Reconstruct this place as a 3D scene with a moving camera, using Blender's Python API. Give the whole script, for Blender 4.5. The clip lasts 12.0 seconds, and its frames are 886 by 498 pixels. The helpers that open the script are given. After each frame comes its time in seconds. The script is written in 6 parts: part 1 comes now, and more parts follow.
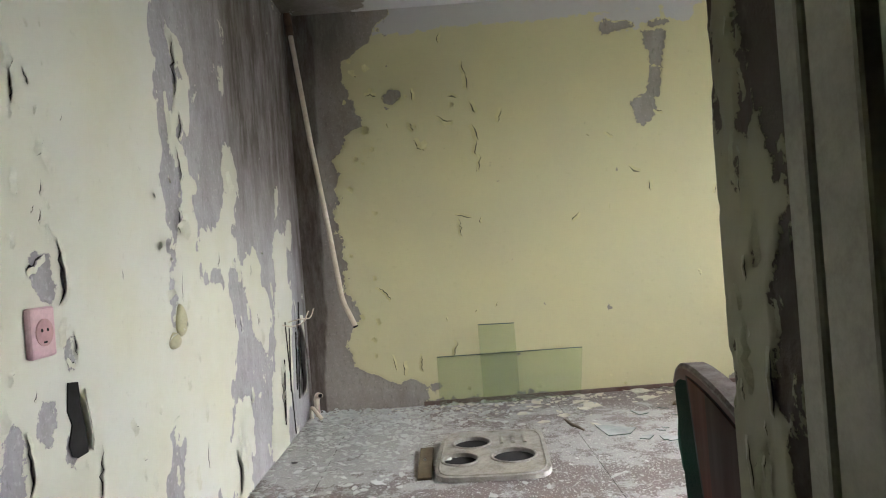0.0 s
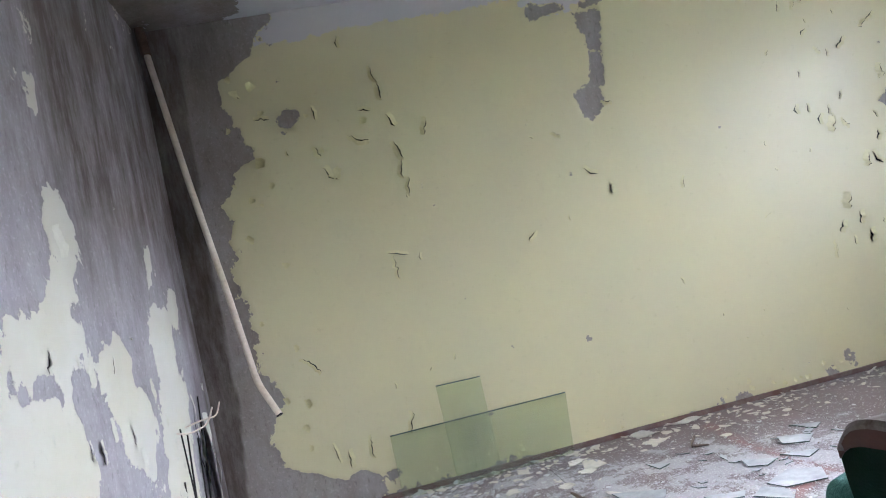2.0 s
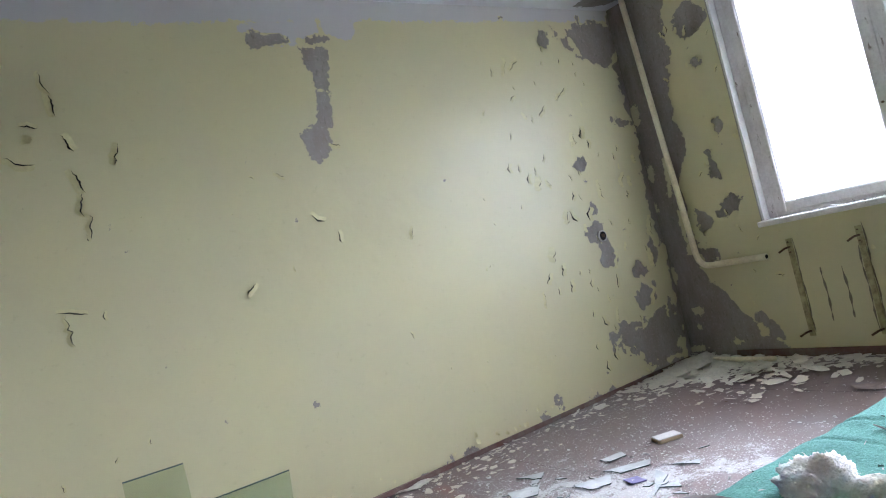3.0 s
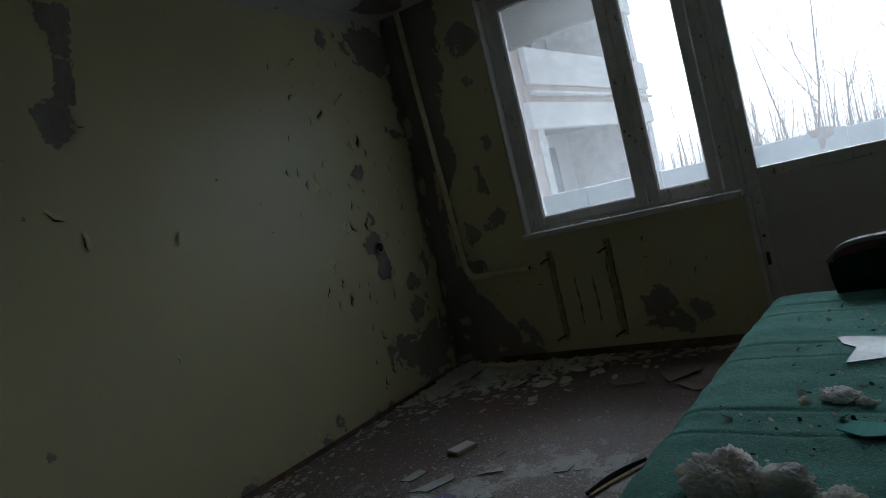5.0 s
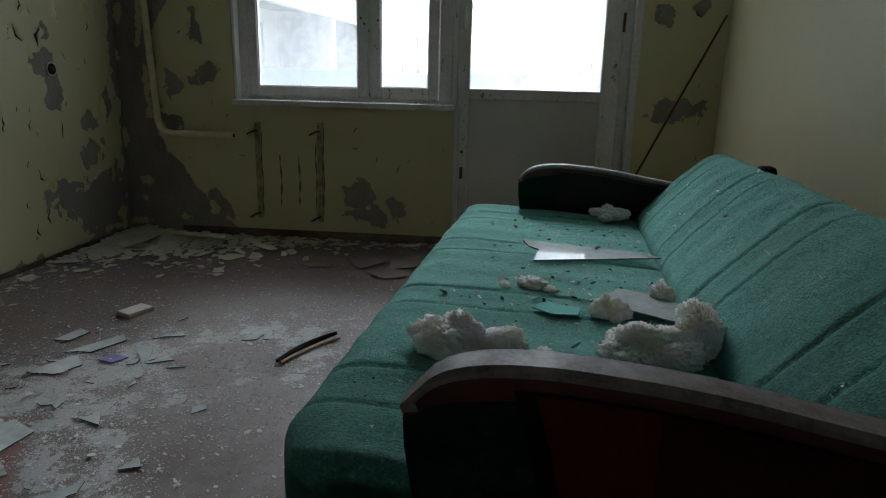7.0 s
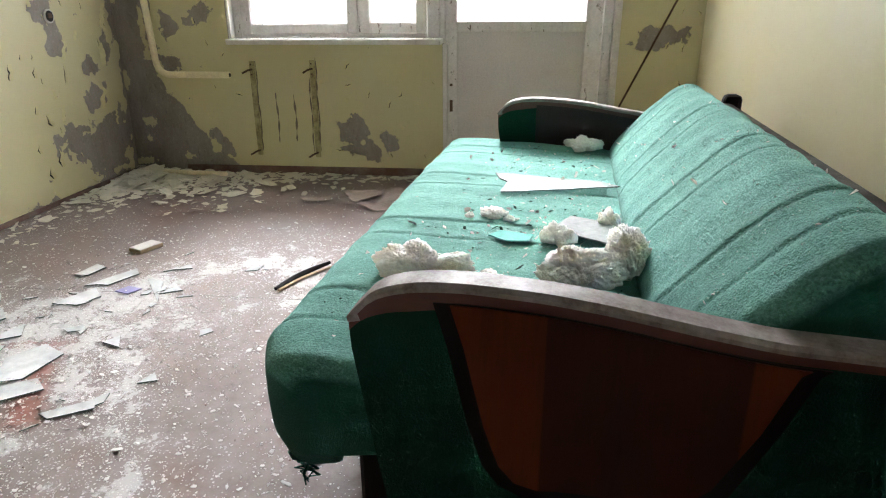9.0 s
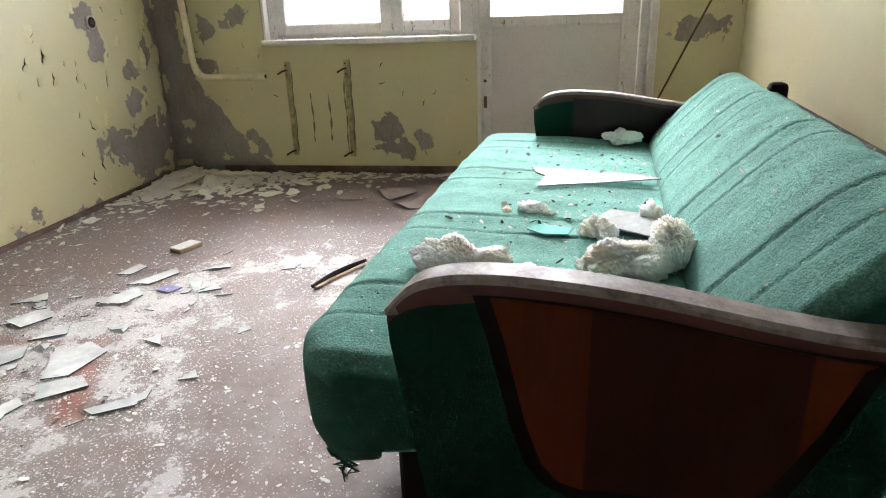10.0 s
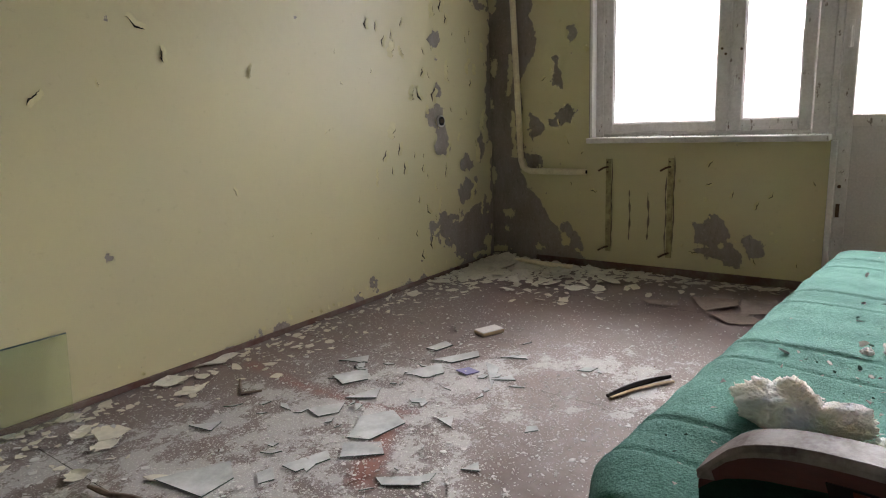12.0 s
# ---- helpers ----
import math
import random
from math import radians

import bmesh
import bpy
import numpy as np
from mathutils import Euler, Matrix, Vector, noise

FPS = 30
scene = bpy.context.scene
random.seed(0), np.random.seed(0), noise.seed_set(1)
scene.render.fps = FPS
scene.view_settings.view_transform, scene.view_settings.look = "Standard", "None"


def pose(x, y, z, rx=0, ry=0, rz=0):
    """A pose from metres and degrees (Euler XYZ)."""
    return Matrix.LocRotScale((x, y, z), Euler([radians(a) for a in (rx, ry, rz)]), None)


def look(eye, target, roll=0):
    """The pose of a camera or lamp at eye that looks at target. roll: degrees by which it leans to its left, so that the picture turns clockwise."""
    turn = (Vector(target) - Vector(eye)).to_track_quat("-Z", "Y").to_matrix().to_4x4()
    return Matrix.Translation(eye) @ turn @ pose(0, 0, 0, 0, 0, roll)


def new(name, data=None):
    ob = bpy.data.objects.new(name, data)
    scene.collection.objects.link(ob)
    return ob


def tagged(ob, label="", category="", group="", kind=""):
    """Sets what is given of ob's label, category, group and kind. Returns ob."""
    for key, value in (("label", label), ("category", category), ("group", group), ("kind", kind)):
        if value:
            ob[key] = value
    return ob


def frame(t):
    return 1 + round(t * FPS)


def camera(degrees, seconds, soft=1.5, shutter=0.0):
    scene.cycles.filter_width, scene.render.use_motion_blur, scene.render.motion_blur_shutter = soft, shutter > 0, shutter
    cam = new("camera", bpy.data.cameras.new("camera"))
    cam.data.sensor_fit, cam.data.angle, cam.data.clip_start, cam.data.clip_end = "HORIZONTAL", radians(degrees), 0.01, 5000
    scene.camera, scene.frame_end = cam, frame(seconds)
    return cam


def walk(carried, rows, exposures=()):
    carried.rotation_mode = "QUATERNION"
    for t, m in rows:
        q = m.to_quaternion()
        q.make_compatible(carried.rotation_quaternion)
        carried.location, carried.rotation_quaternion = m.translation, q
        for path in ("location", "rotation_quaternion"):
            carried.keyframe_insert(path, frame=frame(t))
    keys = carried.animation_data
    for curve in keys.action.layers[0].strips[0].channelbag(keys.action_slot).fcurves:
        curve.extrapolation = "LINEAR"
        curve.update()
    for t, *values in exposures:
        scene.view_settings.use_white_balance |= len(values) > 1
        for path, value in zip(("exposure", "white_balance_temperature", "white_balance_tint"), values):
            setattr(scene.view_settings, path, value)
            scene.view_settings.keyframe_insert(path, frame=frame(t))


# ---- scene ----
cam = camera(69.1, 12.0, 1.1)
PATH = [
    (0, (0.901, -0.037, 0.968), (0.896, 1.963, 0.969), -4.4),
    (0.5, (0.817, 0.143, 1.001), (0.967, 2.135, 1.087), -7.9),
    (1, (0.767, 0.327, 1.02), (1.108, 2.287, 1.229), -12.7),
    (1.5, (0.755, 0.579, 0.948), (1.019, 2.558, 1.066), -14.6),
    (2, (0.785, 0.764, 0.964), (1.076, 2.739, 1.072), -12.7),
    (2.5, (0.798, 0.958, 0.948), (1.583, 2.795, 1.04), -13.5),
    (3, (0.864, 1.103, 0.984), (1.971, 2.767, 1.053), -13.6),
    (3.2, (0.849, 1.161, 0.941), (2.027, 2.776, 0.991), -14.4),
    (4.8, (0.789, 1.413, 1.012), (2.414, 2.577, 0.956), -13.1),
    (5, (0.821, 1.479, 1.01), (2.5, 2.562, 0.939), -13.3),
    (5.5, (0.898, 1.614, 0.926), (2.683, 2.499, 0.741), -9.3),
    (6, (0.903, 1.671, 0.905), (2.787, 2.281, 0.62), -3.7),
    (6.5, (0.857, 1.695, 0.911), (2.802, 1.995, 0.556), 0.1),
    (7, (0.81, 1.669, 0.933), (2.741, 1.844, 0.443), 1.5),
    (7.5, (0.763, 1.631, 0.967), (2.654, 1.784, 0.333), 1.1),
    (7.7, (0.751, 1.637, 0.988), (2.631, 1.76, 0.317), 1.4),
    (9.3, (0.642, 1.524, 0.997), (2.496, 1.764, 0.287), -1.3),
    (9.5, (0.665, 1.538, 0.976), (2.515, 1.792, 0.259), -2.2),
    (10, (0.667, 1.544, 0.977), (2.514, 1.856, 0.277), -2.0),
    (10.5, (0.683, 1.573, 0.982), (2.501, 2.106, 0.339), -1.9),
    (11, (0.715, 1.587, 0.981), (2.451, 2.405, 0.418), -2.4),
    (11.5, (0.744, 1.588, 0.982), (2.372, 2.645, 0.499), -0.4),
    (12, (0.765, 1.592, 0.989), (2.335, 2.765, 0.589), -2.3),
]
walk(cam, [(t, look(eye, target, roll)) for t, eye, target, roll in PATH],
     [(0, 4.3, 6150, 13), (1.0, 4.4, 5800, 17), (2.0, 4.45, 5450, 20), (2.5, 4.45, 5350, 21), (3.0, 4.3, 5400, 18), (3.2, 4.2, 5400, 15), (4.8, 1.1, 5450, 6), (5.5, 0.35, 5350, 6), (6.0, 0.42, 5400, 6),
      (6.5, 1.1, 5500, 5), (7.0, 1.95, 5650, 5), (7.7, 3.4, 6000, 11), (9.3, 4.45, 6250, 15), (10, 4.45, 6300, 16), (10.5, 4.25, 6350, 17), (12, 3.5, 6450, 19)])

# world: an overcast, pale spring sky
world = bpy.data.worlds.new("world")
scene.world = world
world.use_nodes = True
wn = world.node_tree
sky = wn.nodes.new("ShaderNodeTexSky")
sky.sky_type = "NISHITA"
sky.sun_disc = False
sky.sun_elevation, sky.sun_rotation = radians(36), radians(86)
sky.air_density, sky.dust_density, sky.ozone_density = 1.0, 3.0, 2.0
wn.nodes["Background"].inputs["Strength"].default_value = 0.15
haze = wn.nodes.new("ShaderNodeHueSaturation")
haze.inputs["Saturation"].default_value = 0.22
wn.links.new(sky.outputs["Color"], haze.inputs["Color"])
wn.links.new(haze.outputs["Color"], wn.nodes["Background"].inputs["Color"])
sun = new("sun", bpy.data.lights.new("sun", "SUN"))
sun.data.energy, sun.data.angle, sun.data.color = 1.0, radians(98), (1.0, 0.98, 0.96)
sun.matrix_world = look((20, 5.5, 15), (0, 0, 0))

# ---------------------------------------------------------------- materials
def material(name):
    m = bpy.data.materials.new(name)
    m.use_nodes = True
    nt = m.node_tree
    return m, nt, nt.nodes["Principled BSDF"]


def node(nt, kind, **values):
    n = nt.nodes.new(kind)
    for key, value in values.items():
        n.inputs[key].default_value = value
    return n


def noise_of(nt, scale, detail=4.0, rough=0.55, stretch=(1, 1, 1)):
    co = nt.nodes.new("ShaderNodeTexCoord")
    mp = node(nt, "ShaderNodeMapping", Scale=stretch)
    nz = node(nt, "ShaderNodeTexNoise", Scale=scale, Detail=detail, Roughness=rough)
    nt.links.new(co.outputs["Object"], mp.inputs["Vector"])
    nt.links.new(mp.outputs["Vector"], nz.inputs["Vector"])
    return nz.outputs["Fac"]


def ramp(nt, fac, a, b, lo=0.0, hi=1.0):
    r = node(nt, "ShaderNodeMapRange")
    r.inputs["From Min"].default_value, r.inputs["From Max"].default_value = a, b
    r.inputs["To Min"].default_value, r.inputs["To Max"].default_value = lo, hi
    nt.links.new(fac, r.inputs["Value"])
    return r.outputs["Result"]


def mix(nt, fac, a, b, blend="MIX"):
    m = nt.nodes.new("ShaderNodeMix")
    m.data_type, m.blend_type = "RGBA", blend
    if isinstance(fac, float):
        m.inputs[0].default_value = fac
    else:
        nt.links.new(fac, m.inputs[0])
    for sock, v in ((m.inputs[6], a), (m.inputs[7], b)):
        if isinstance(v, tuple):
            sock.default_value = (*v, 1)
        else:
            nt.links.new(v, sock)
    return m.outputs[2]


def calc(nt, op, a, b):
    m = nt.nodes.new("ShaderNodeMath")
    m.operation = op
    for sock, v in zip(m.inputs, (a, b)):
        if isinstance(v, (int, float)):
            sock.default_value = v
        else:
            nt.links.new(v, sock)
    return m.outputs[0]


def bump(nt, bsdf, height, strength=0.3, distance=0.003):
    b = node(nt, "ShaderNodeBump", Strength=strength, Distance=distance)
    nt.links.new(height, b.inputs["Height"])
    nt.links.new(b.outputs["Normal"], bsdf.inputs["Normal"])


def surface(name, color, other=None, rough=0.6, scale=6.0, fine=90.0, relief=0.25, depth=0.002, metal=0.0, stretch=(1, 1, 1), spread=0.35, gloss=0.5):
    """Two colours mottled at two scales, with fine relief."""
    m, nt, bsdf = material(name)
    other = other or tuple(c * (1 - spread) for c in color)
    big = ramp(nt, noise_of(nt, scale, 5, 0.6, stretch), 0.35, 0.65)
    small = noise_of(nt, fine, 3, 0.6, stretch)
    col = mix(nt, big, color, other)
    col = mix(nt, ramp(nt, small, 0.3, 0.7, 0.0, 0.5), col, tuple(min(1, c * 1.25) for c in color))
    nt.links.new(col, bsdf.inputs["Base Color"])
    nt.links.new(ramp(nt, big, 0, 1, rough - 0.08, min(1, rough + 0.1)), bsdf.inputs["Roughness"])
    bsdf.inputs["Metallic"].default_value = metal
    bsdf.inputs["Specular IOR Level"].default_value = gloss
    bump(nt, bsdf, small, relief, depth)
    return m


def peeling(name, paint, faded, plaster, plaster_dark, rough=0.42):
    """Old paint that has come off in places (attribute peel), whitewash (attribute white), brown stains and darker
    corners (attribute stain).
    """
    m, nt, bsdf = material(name)

    def attr(key):
        a = nt.nodes.new("ShaderNodeAttribute")
        a.attribute_name = key
        return a.outputs["Fac"]
    jag = calc(nt, "MULTIPLY", calc(nt, "SUBTRACT", noise_of(nt, 34, 5, 0.7), 0.5), 0.075)
    mask = ramp(nt, calc(nt, "ADD", attr("peel"), jag), -0.0012, 0.0012)
    wmask = ramp(nt, calc(nt, "ADD", attr("white"), jag), -0.004, 0.004)
    big = ramp(nt, noise_of(nt, 2.2, 5, 0.6), 0.3, 0.7)
    fine = noise_of(nt, 140, 3, 0.6)
    coat = mix(nt, big, paint, faded)
    coat = mix(nt, ramp(nt, noise_of(nt, 30, 4, 0.7), 0.62, 0.8, 0.0, 0.35), coat, tuple(c * 0.55 for c in paint))
    coat = mix(nt, wmask, coat, (0.56, 0.54, 0.535))
    bare = mix(nt, ramp(nt, noise_of(nt, 5, 7, 0.72, (1, 1, 0.5)), 0.35, 0.68), plaster, plaster_dark)
    bare = mix(nt, ramp(nt, noise_of(nt, 48, 6, 0.75, (1, 1, 0.4)), 0.56, 0.66, 0.0, 0.55), bare, tuple(c * 0.62 for c in plaster_dark))
    bare = mix(nt, ramp(nt, noise_of(nt, 60, 3, 0.7), 0.55, 0.75, 0.0, 0.5), bare, tuple(min(1, c * 1.5) for c in plaster))
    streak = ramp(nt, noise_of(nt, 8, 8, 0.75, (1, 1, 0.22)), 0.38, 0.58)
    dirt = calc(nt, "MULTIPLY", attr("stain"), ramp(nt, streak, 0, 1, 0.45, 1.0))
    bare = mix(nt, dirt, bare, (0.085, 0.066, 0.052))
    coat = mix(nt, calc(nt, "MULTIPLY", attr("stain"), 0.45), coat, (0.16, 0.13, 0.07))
    nt.links.new(mix(nt, mask, coat, bare), bsdf.inputs["Base Color"])
    nt.links.new(ramp(nt, calc(nt, "MAXIMUM", mask, wmask), 0, 1, rough, 0.9), bsdf.inputs["Roughness"])
    h = calc(nt, "SUBTRACT", calc(nt, "MULTIPLY", fine, ramp(nt, mask, 0, 1, 0.06, 0.35)), mask)
    wob = calc(nt, "MULTIPLY", noise_of(nt, 11, 3, 0.5), 0.55)
    bump(nt, bsdf, calc(nt, "ADD", h, wob), 0.75, 0.0055)
    return m


M_YELLOW = peeling("yellow_paint", (0.63, 0.58, 0.33), (0.59, 0.55, 0.34), (0.345, 0.318, 0.288), (0.245, 0.21, 0.178), 0.36)
M_SOUTH = peeling("cream_paint", (0.82, 0.75, 0.45), (0.82, 0.77, 0.54), (0.36, 0.34, 0.36), (0.23, 0.205, 0.20), 0.45)
M_LEFT = peeling("pale_paint", (0.61, 0.59, 0.45), (0.64, 0.64, 0.57), (0.43, 0.415, 0.425), (0.29, 0.27, 0.27), 0.5)
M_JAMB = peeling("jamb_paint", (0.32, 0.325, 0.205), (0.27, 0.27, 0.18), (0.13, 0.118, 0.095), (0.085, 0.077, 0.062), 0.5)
M_CEIL = peeling("ceiling_whitewash", (0.70, 0.69, 0.70), (0.63, 0.62, 0.64), (0.33, 0.30, 0.28), (0.22, 0.19, 0.17), 0.85)
M_WALL = surface("wall_core", (0.42, 0.40, 0.36), rough=0.9)
M_FLAKE = surface("flake_paint", (0.62, 0.58, 0.32), (0.55, 0.50, 0.27), rough=0.5, fine=60)
M_BLISTER = surface("blister_paint", (0.44, 0.41, 0.25), (0.36, 0.34, 0.22), rough=0.5, fine=60)
M_FLAKE_PALE = surface("flake_pale", (0.59, 0.585, 0.49), (0.56, 0.55, 0.44), rough=0.5, fine=60)
M_FRAME = surface("frame_paint", (0.72, 0.70, 0.68), (0.60, 0.57, 0.545), rough=0.45, scale=9, fine=70)
nt = M_FRAME.node_tree
paint = nt.nodes["Principled BSDF"].inputs["Base Color"].links[0].from_socket
chipped = ramp(nt, noise_of(nt, 26, 7, 0.72, (1, 1, 0.45)), 0.625, 0.645, 0.0, 0.85)
grimy = ramp(nt, noise_of(nt, 5, 6, 0.7, (1, 1, 0.3)), 0.5, 0.75, 0.0, 0.38)
paint = mix(nt, grimy, paint, (0.27, 0.22, 0.18))
nt.links.new(mix(nt, chipped, paint, (0.15, 0.105, 0.07)), nt.nodes["Principled BSDF"].inputs["Base Color"])
M_SEAM = surface("seam_dirt", (0.06, 0.05, 0.04), rough=0.9)
M_SKIRT = surface("skirting_wood", (0.11, 0.048, 0.034), (0.20, 0.165, 0.14), rough=0.75, scale=9, fine=60)
M_PIPE = surface("pipe_paint", (0.74, 0.68, 0.48), (0.60, 0.52, 0.36), rough=0.45, scale=14)
M_PIPE_PALE = surface("pipe_pale", (0.70, 0.62, 0.50), (0.55, 0.45, 0.34), rough=0.45, scale=14)
# black that stands for the shade inside cracks, grooves, holes and open pipe ends
M_BLACK = surface("black_void", (0.012, 0.011, 0.01), rough=0.9)
M_STEEL = surface("worn_steel", (0.44, 0.42, 0.385), (0.26, 0.235, 0.20), rough=0.5, metal=0.4, scale=16)
M_STRIP = surface("strip_steel", (0.42, 0.38, 0.20), (0.15, 0.11, 0.06), rough=0.6, scale=22)
M_RUST = surface("rusty_iron", (0.12, 0.07, 0.04), (0.05, 0.03, 0.02), rough=0.8, scale=20)


def floor_material():
    """Red-brown floor paint under trodden plaster dust (attribute dust)."""
    m, nt, bsdf = material("floor_paint")
    a = nt.nodes.new("ShaderNodeAttribute")
    a.attribute_name = "dust"
    thick = a.outputs["Fac"]
    base = mix(nt, ramp(nt, noise_of(nt, 1.7, 5, 0.6), 0.35, 0.65), (0.145, 0.095, 0.076), (0.118, 0.088, 0.074))
    base = mix(nt, ramp(nt, noise_of(nt, 34, 5, 0.7), 0.4, 0.75, 0.0, 0.45), base, (0.21, 0.165, 0.155))
    w = nt.nodes.new("ShaderNodeAttribute")
    w.attribute_name = "worn"
    base = mix(nt, calc(nt, "MULTIPLY", w.outputs["Fac"], ramp(nt, noise_of(nt, 13, 5, 0.7), 0.34, 0.46)), base, (0.205, 0.082, 0.062))
    base = mix(nt, ramp(nt, noise_of(nt, 21, 6, 0.75, (1, 3.5, 1)), 0.60, 0.66, 0.0, 0.55), base, (0.055, 0.038, 0.034))
    # a thin trodden film, then crusts with sharp broken edges, then single crumbs
    n1 = noise_of(nt, 7, 10, 0.72)
    n2 = noise_of(nt, 75, 5, 0.7)
    lvl = calc(nt, "ADD", n1, calc(nt, "MULTIPLY", thick, 0.26))
    film = ramp(nt, lvl, 0.40, 0.72, 0.0, 0.52)
    grit = calc(nt, "MULTIPLY", calc(nt, "SUBTRACT", n2, 0.5), 0.34)
    crust = ramp(nt, calc(nt, "ADD", lvl, grit), 0.625, 0.65, 0.0, 0.5)
    col = mix(nt, film, base, (0.36, 0.345, 0.335))
    col = mix(nt, crust, col, (0.56, 0.565, 0.55))
    both = crust
    for scale, size in ((95.0, 0.26), (210.0, 0.30)):
        co = nt.nodes.new("ShaderNodeTexCoord")
        vo = node(nt, "ShaderNodeTexVoronoi", Scale=scale)
        vo.distance = "CHEBYCHEV"
        nt.links.new(co.outputs["Object"], vo.inputs["Vector"])
        pick = nt.nodes.new("ShaderNodeSeparateColor")
        nt.links.new(vo.outputs["Color"], pick.inputs[0])
        some = ramp(nt, calc(nt, "ADD", pick.outputs[0], calc(nt, "MULTIPLY", thick, 0.50)), 0.885, 0.905)
        crumb = calc(nt, "MULTIPLY", some, ramp(nt, vo.outputs["Distance"], size, size - 0.06))
        col = mix(nt, calc(nt, "MULTIPLY", crumb, 0.85), col, (0.58, 0.58, 0.56))
        both = calc(nt, "MAXIMUM", both, crumb)
    nt.links.new(col, bsdf.inputs["Base Color"])
    nt.links.new(ramp(nt, film, 0, 0.5, 0.42, 0.85), bsdf.inputs["Roughness"])
    bump(nt, bsdf, calc(nt, "ADD", both, calc(nt, "MULTIPLY", n2, 0.3)), 0.45, 0.003)
    return m


M_FLOOR = floor_material()


def glass_material(name, tint, gloss=0.5, dust=0.12, glow=False):
    m, nt, bsdf = material(name)
    out = nt.nodes["Material Output"]
    tr = nt.nodes.new("ShaderNodeBsdfTransparent")
    tr.inputs[0].default_value = (*tint, 1)
    gl = nt.nodes.new("ShaderNodeBsdfGlossy")
    gl.inputs["Roughness"].default_value = 0.04
    fr = nt.nodes.new("ShaderNodeFresnel")
    fr.inputs[0].default_value = 1.5
    bsdf.inputs["Base Color"].default_value = (0.72, 0.75, 0.74, 1)
    bsdf.inputs["Roughness"].default_value = 0.8
    film = bsdf
    if glow:
        # added film that passes light on, scattered, as a pale veil of glare
        film = nt.nodes.new("ShaderNodeBsdfTranslucent")
        film.inputs[0].default_value = (0.85, 0.85, 0.85, 1)
    d = nt.nodes.new("ShaderNodeMixShader")
    nt.links.new(ramp(nt, noise_of(nt, 5, 6, 0.7), 0.35, 0.75, dust * 0.5, dust), d.inputs[0])
    nt.links.new(tr.outputs[0], d.inputs[1])
    nt.links.new(film.outputs[0], d.inputs[2])
    mx = nt.nodes.new("ShaderNodeMixShader")
    nt.links.new(calc(nt, "MULTIPLY", fr.outputs[0], gloss), mx.inputs[0])
    nt.links.new(d.outputs[0], mx.inputs[1])
    nt.links.new(gl.outputs[0], mx.inputs[2])
    nt.links.new(mx.outputs[0], out.inputs["Surface"])
    return m


M_PANE = glass_material("window_glass", (0.97, 0.98, 0.98), 0.4, 0.24, True)
M_LEANING = glass_material("green_glass", (0.925, 0.955, 0.875), 0.7, 0.06)
M_EDGE = surface("glass_edge", (0.10, 0.14, 0.12), (0.05, 0.075, 0.065), rough=0.25, scale=20)
M_SHARD = glass_material("dusty_glass", (0.66, 0.74, 0.73), 0.6, 0.95)


def cloth_material(name, color, faded, dust, rough=0.95, gloss=0.2):
    """Looped cloth; the attribute dust holds lint and plaster dust, thinned at the near end for its shade."""
    m, nt, bsdf = material(name)
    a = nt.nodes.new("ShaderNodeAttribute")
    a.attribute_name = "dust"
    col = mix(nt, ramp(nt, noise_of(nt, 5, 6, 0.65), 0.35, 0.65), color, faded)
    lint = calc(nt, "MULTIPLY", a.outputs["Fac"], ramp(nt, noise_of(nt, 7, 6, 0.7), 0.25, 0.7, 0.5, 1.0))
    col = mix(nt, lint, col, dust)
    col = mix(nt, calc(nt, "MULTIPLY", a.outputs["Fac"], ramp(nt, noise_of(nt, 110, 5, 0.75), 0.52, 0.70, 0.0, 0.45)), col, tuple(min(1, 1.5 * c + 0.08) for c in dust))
    col = mix(nt, ramp(nt, noise_of(nt, 210, 3, 0.7), 0.45, 0.6, 0.0, 0.42), col, tuple(c * 0.8 for c in faded))
    nt.links.new(col, bsdf.inputs["Base Color"])
    bsdf.inputs["Roughness"].default_value = rough
    bsdf.inputs["Specular IOR Level"].default_value = gloss
    if rough > 0.9:
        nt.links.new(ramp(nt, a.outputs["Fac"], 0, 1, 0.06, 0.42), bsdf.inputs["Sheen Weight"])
    bsdf.inputs["Sheen Tint"].default_value = (0.5, 0.95, 0.85, 1)
    bsdf.inputs["Sheen Roughness"].default_value = 0.5
    h = calc(nt, "ADD", noise_of(nt, 210, 3, 0.65), calc(nt, "MULTIPLY", noise_of(nt, 40, 4, 0.6), 1.0))
    bump(nt, bsdf, h, 0.9, 0.004)
    return m


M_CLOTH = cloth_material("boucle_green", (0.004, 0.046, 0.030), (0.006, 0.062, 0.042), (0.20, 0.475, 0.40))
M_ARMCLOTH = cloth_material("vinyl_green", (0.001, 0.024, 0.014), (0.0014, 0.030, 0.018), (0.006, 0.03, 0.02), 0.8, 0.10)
M_VENEER = surface("red_veneer", (0.085, 0.015, 0.0035), (0.016, 0.004, 0.0015), gloss=0.07, rough=0.42, scale=3.2, fine=60, stretch=(1, 2.5, 0.2), relief=0.05)
nt = M_VENEER.node_tree
co = nt.nodes.new("ShaderNodeTexCoord")
xyz = nt.nodes.new("ShaderNodeSeparateXYZ")
nt.links.new(co.outputs["Object"], xyz.inputs[0])
leaf = calc(nt, "MULTIPLY", ramp(nt, xyz.outputs["Y"], -0.304, -0.300, 1, 0), ramp(nt, xyz.outputs["Y"], -0.588, -0.584, 0, 1))
old = nt.nodes["Principled BSDF"].inputs["Base Color"].links[0].from_socket
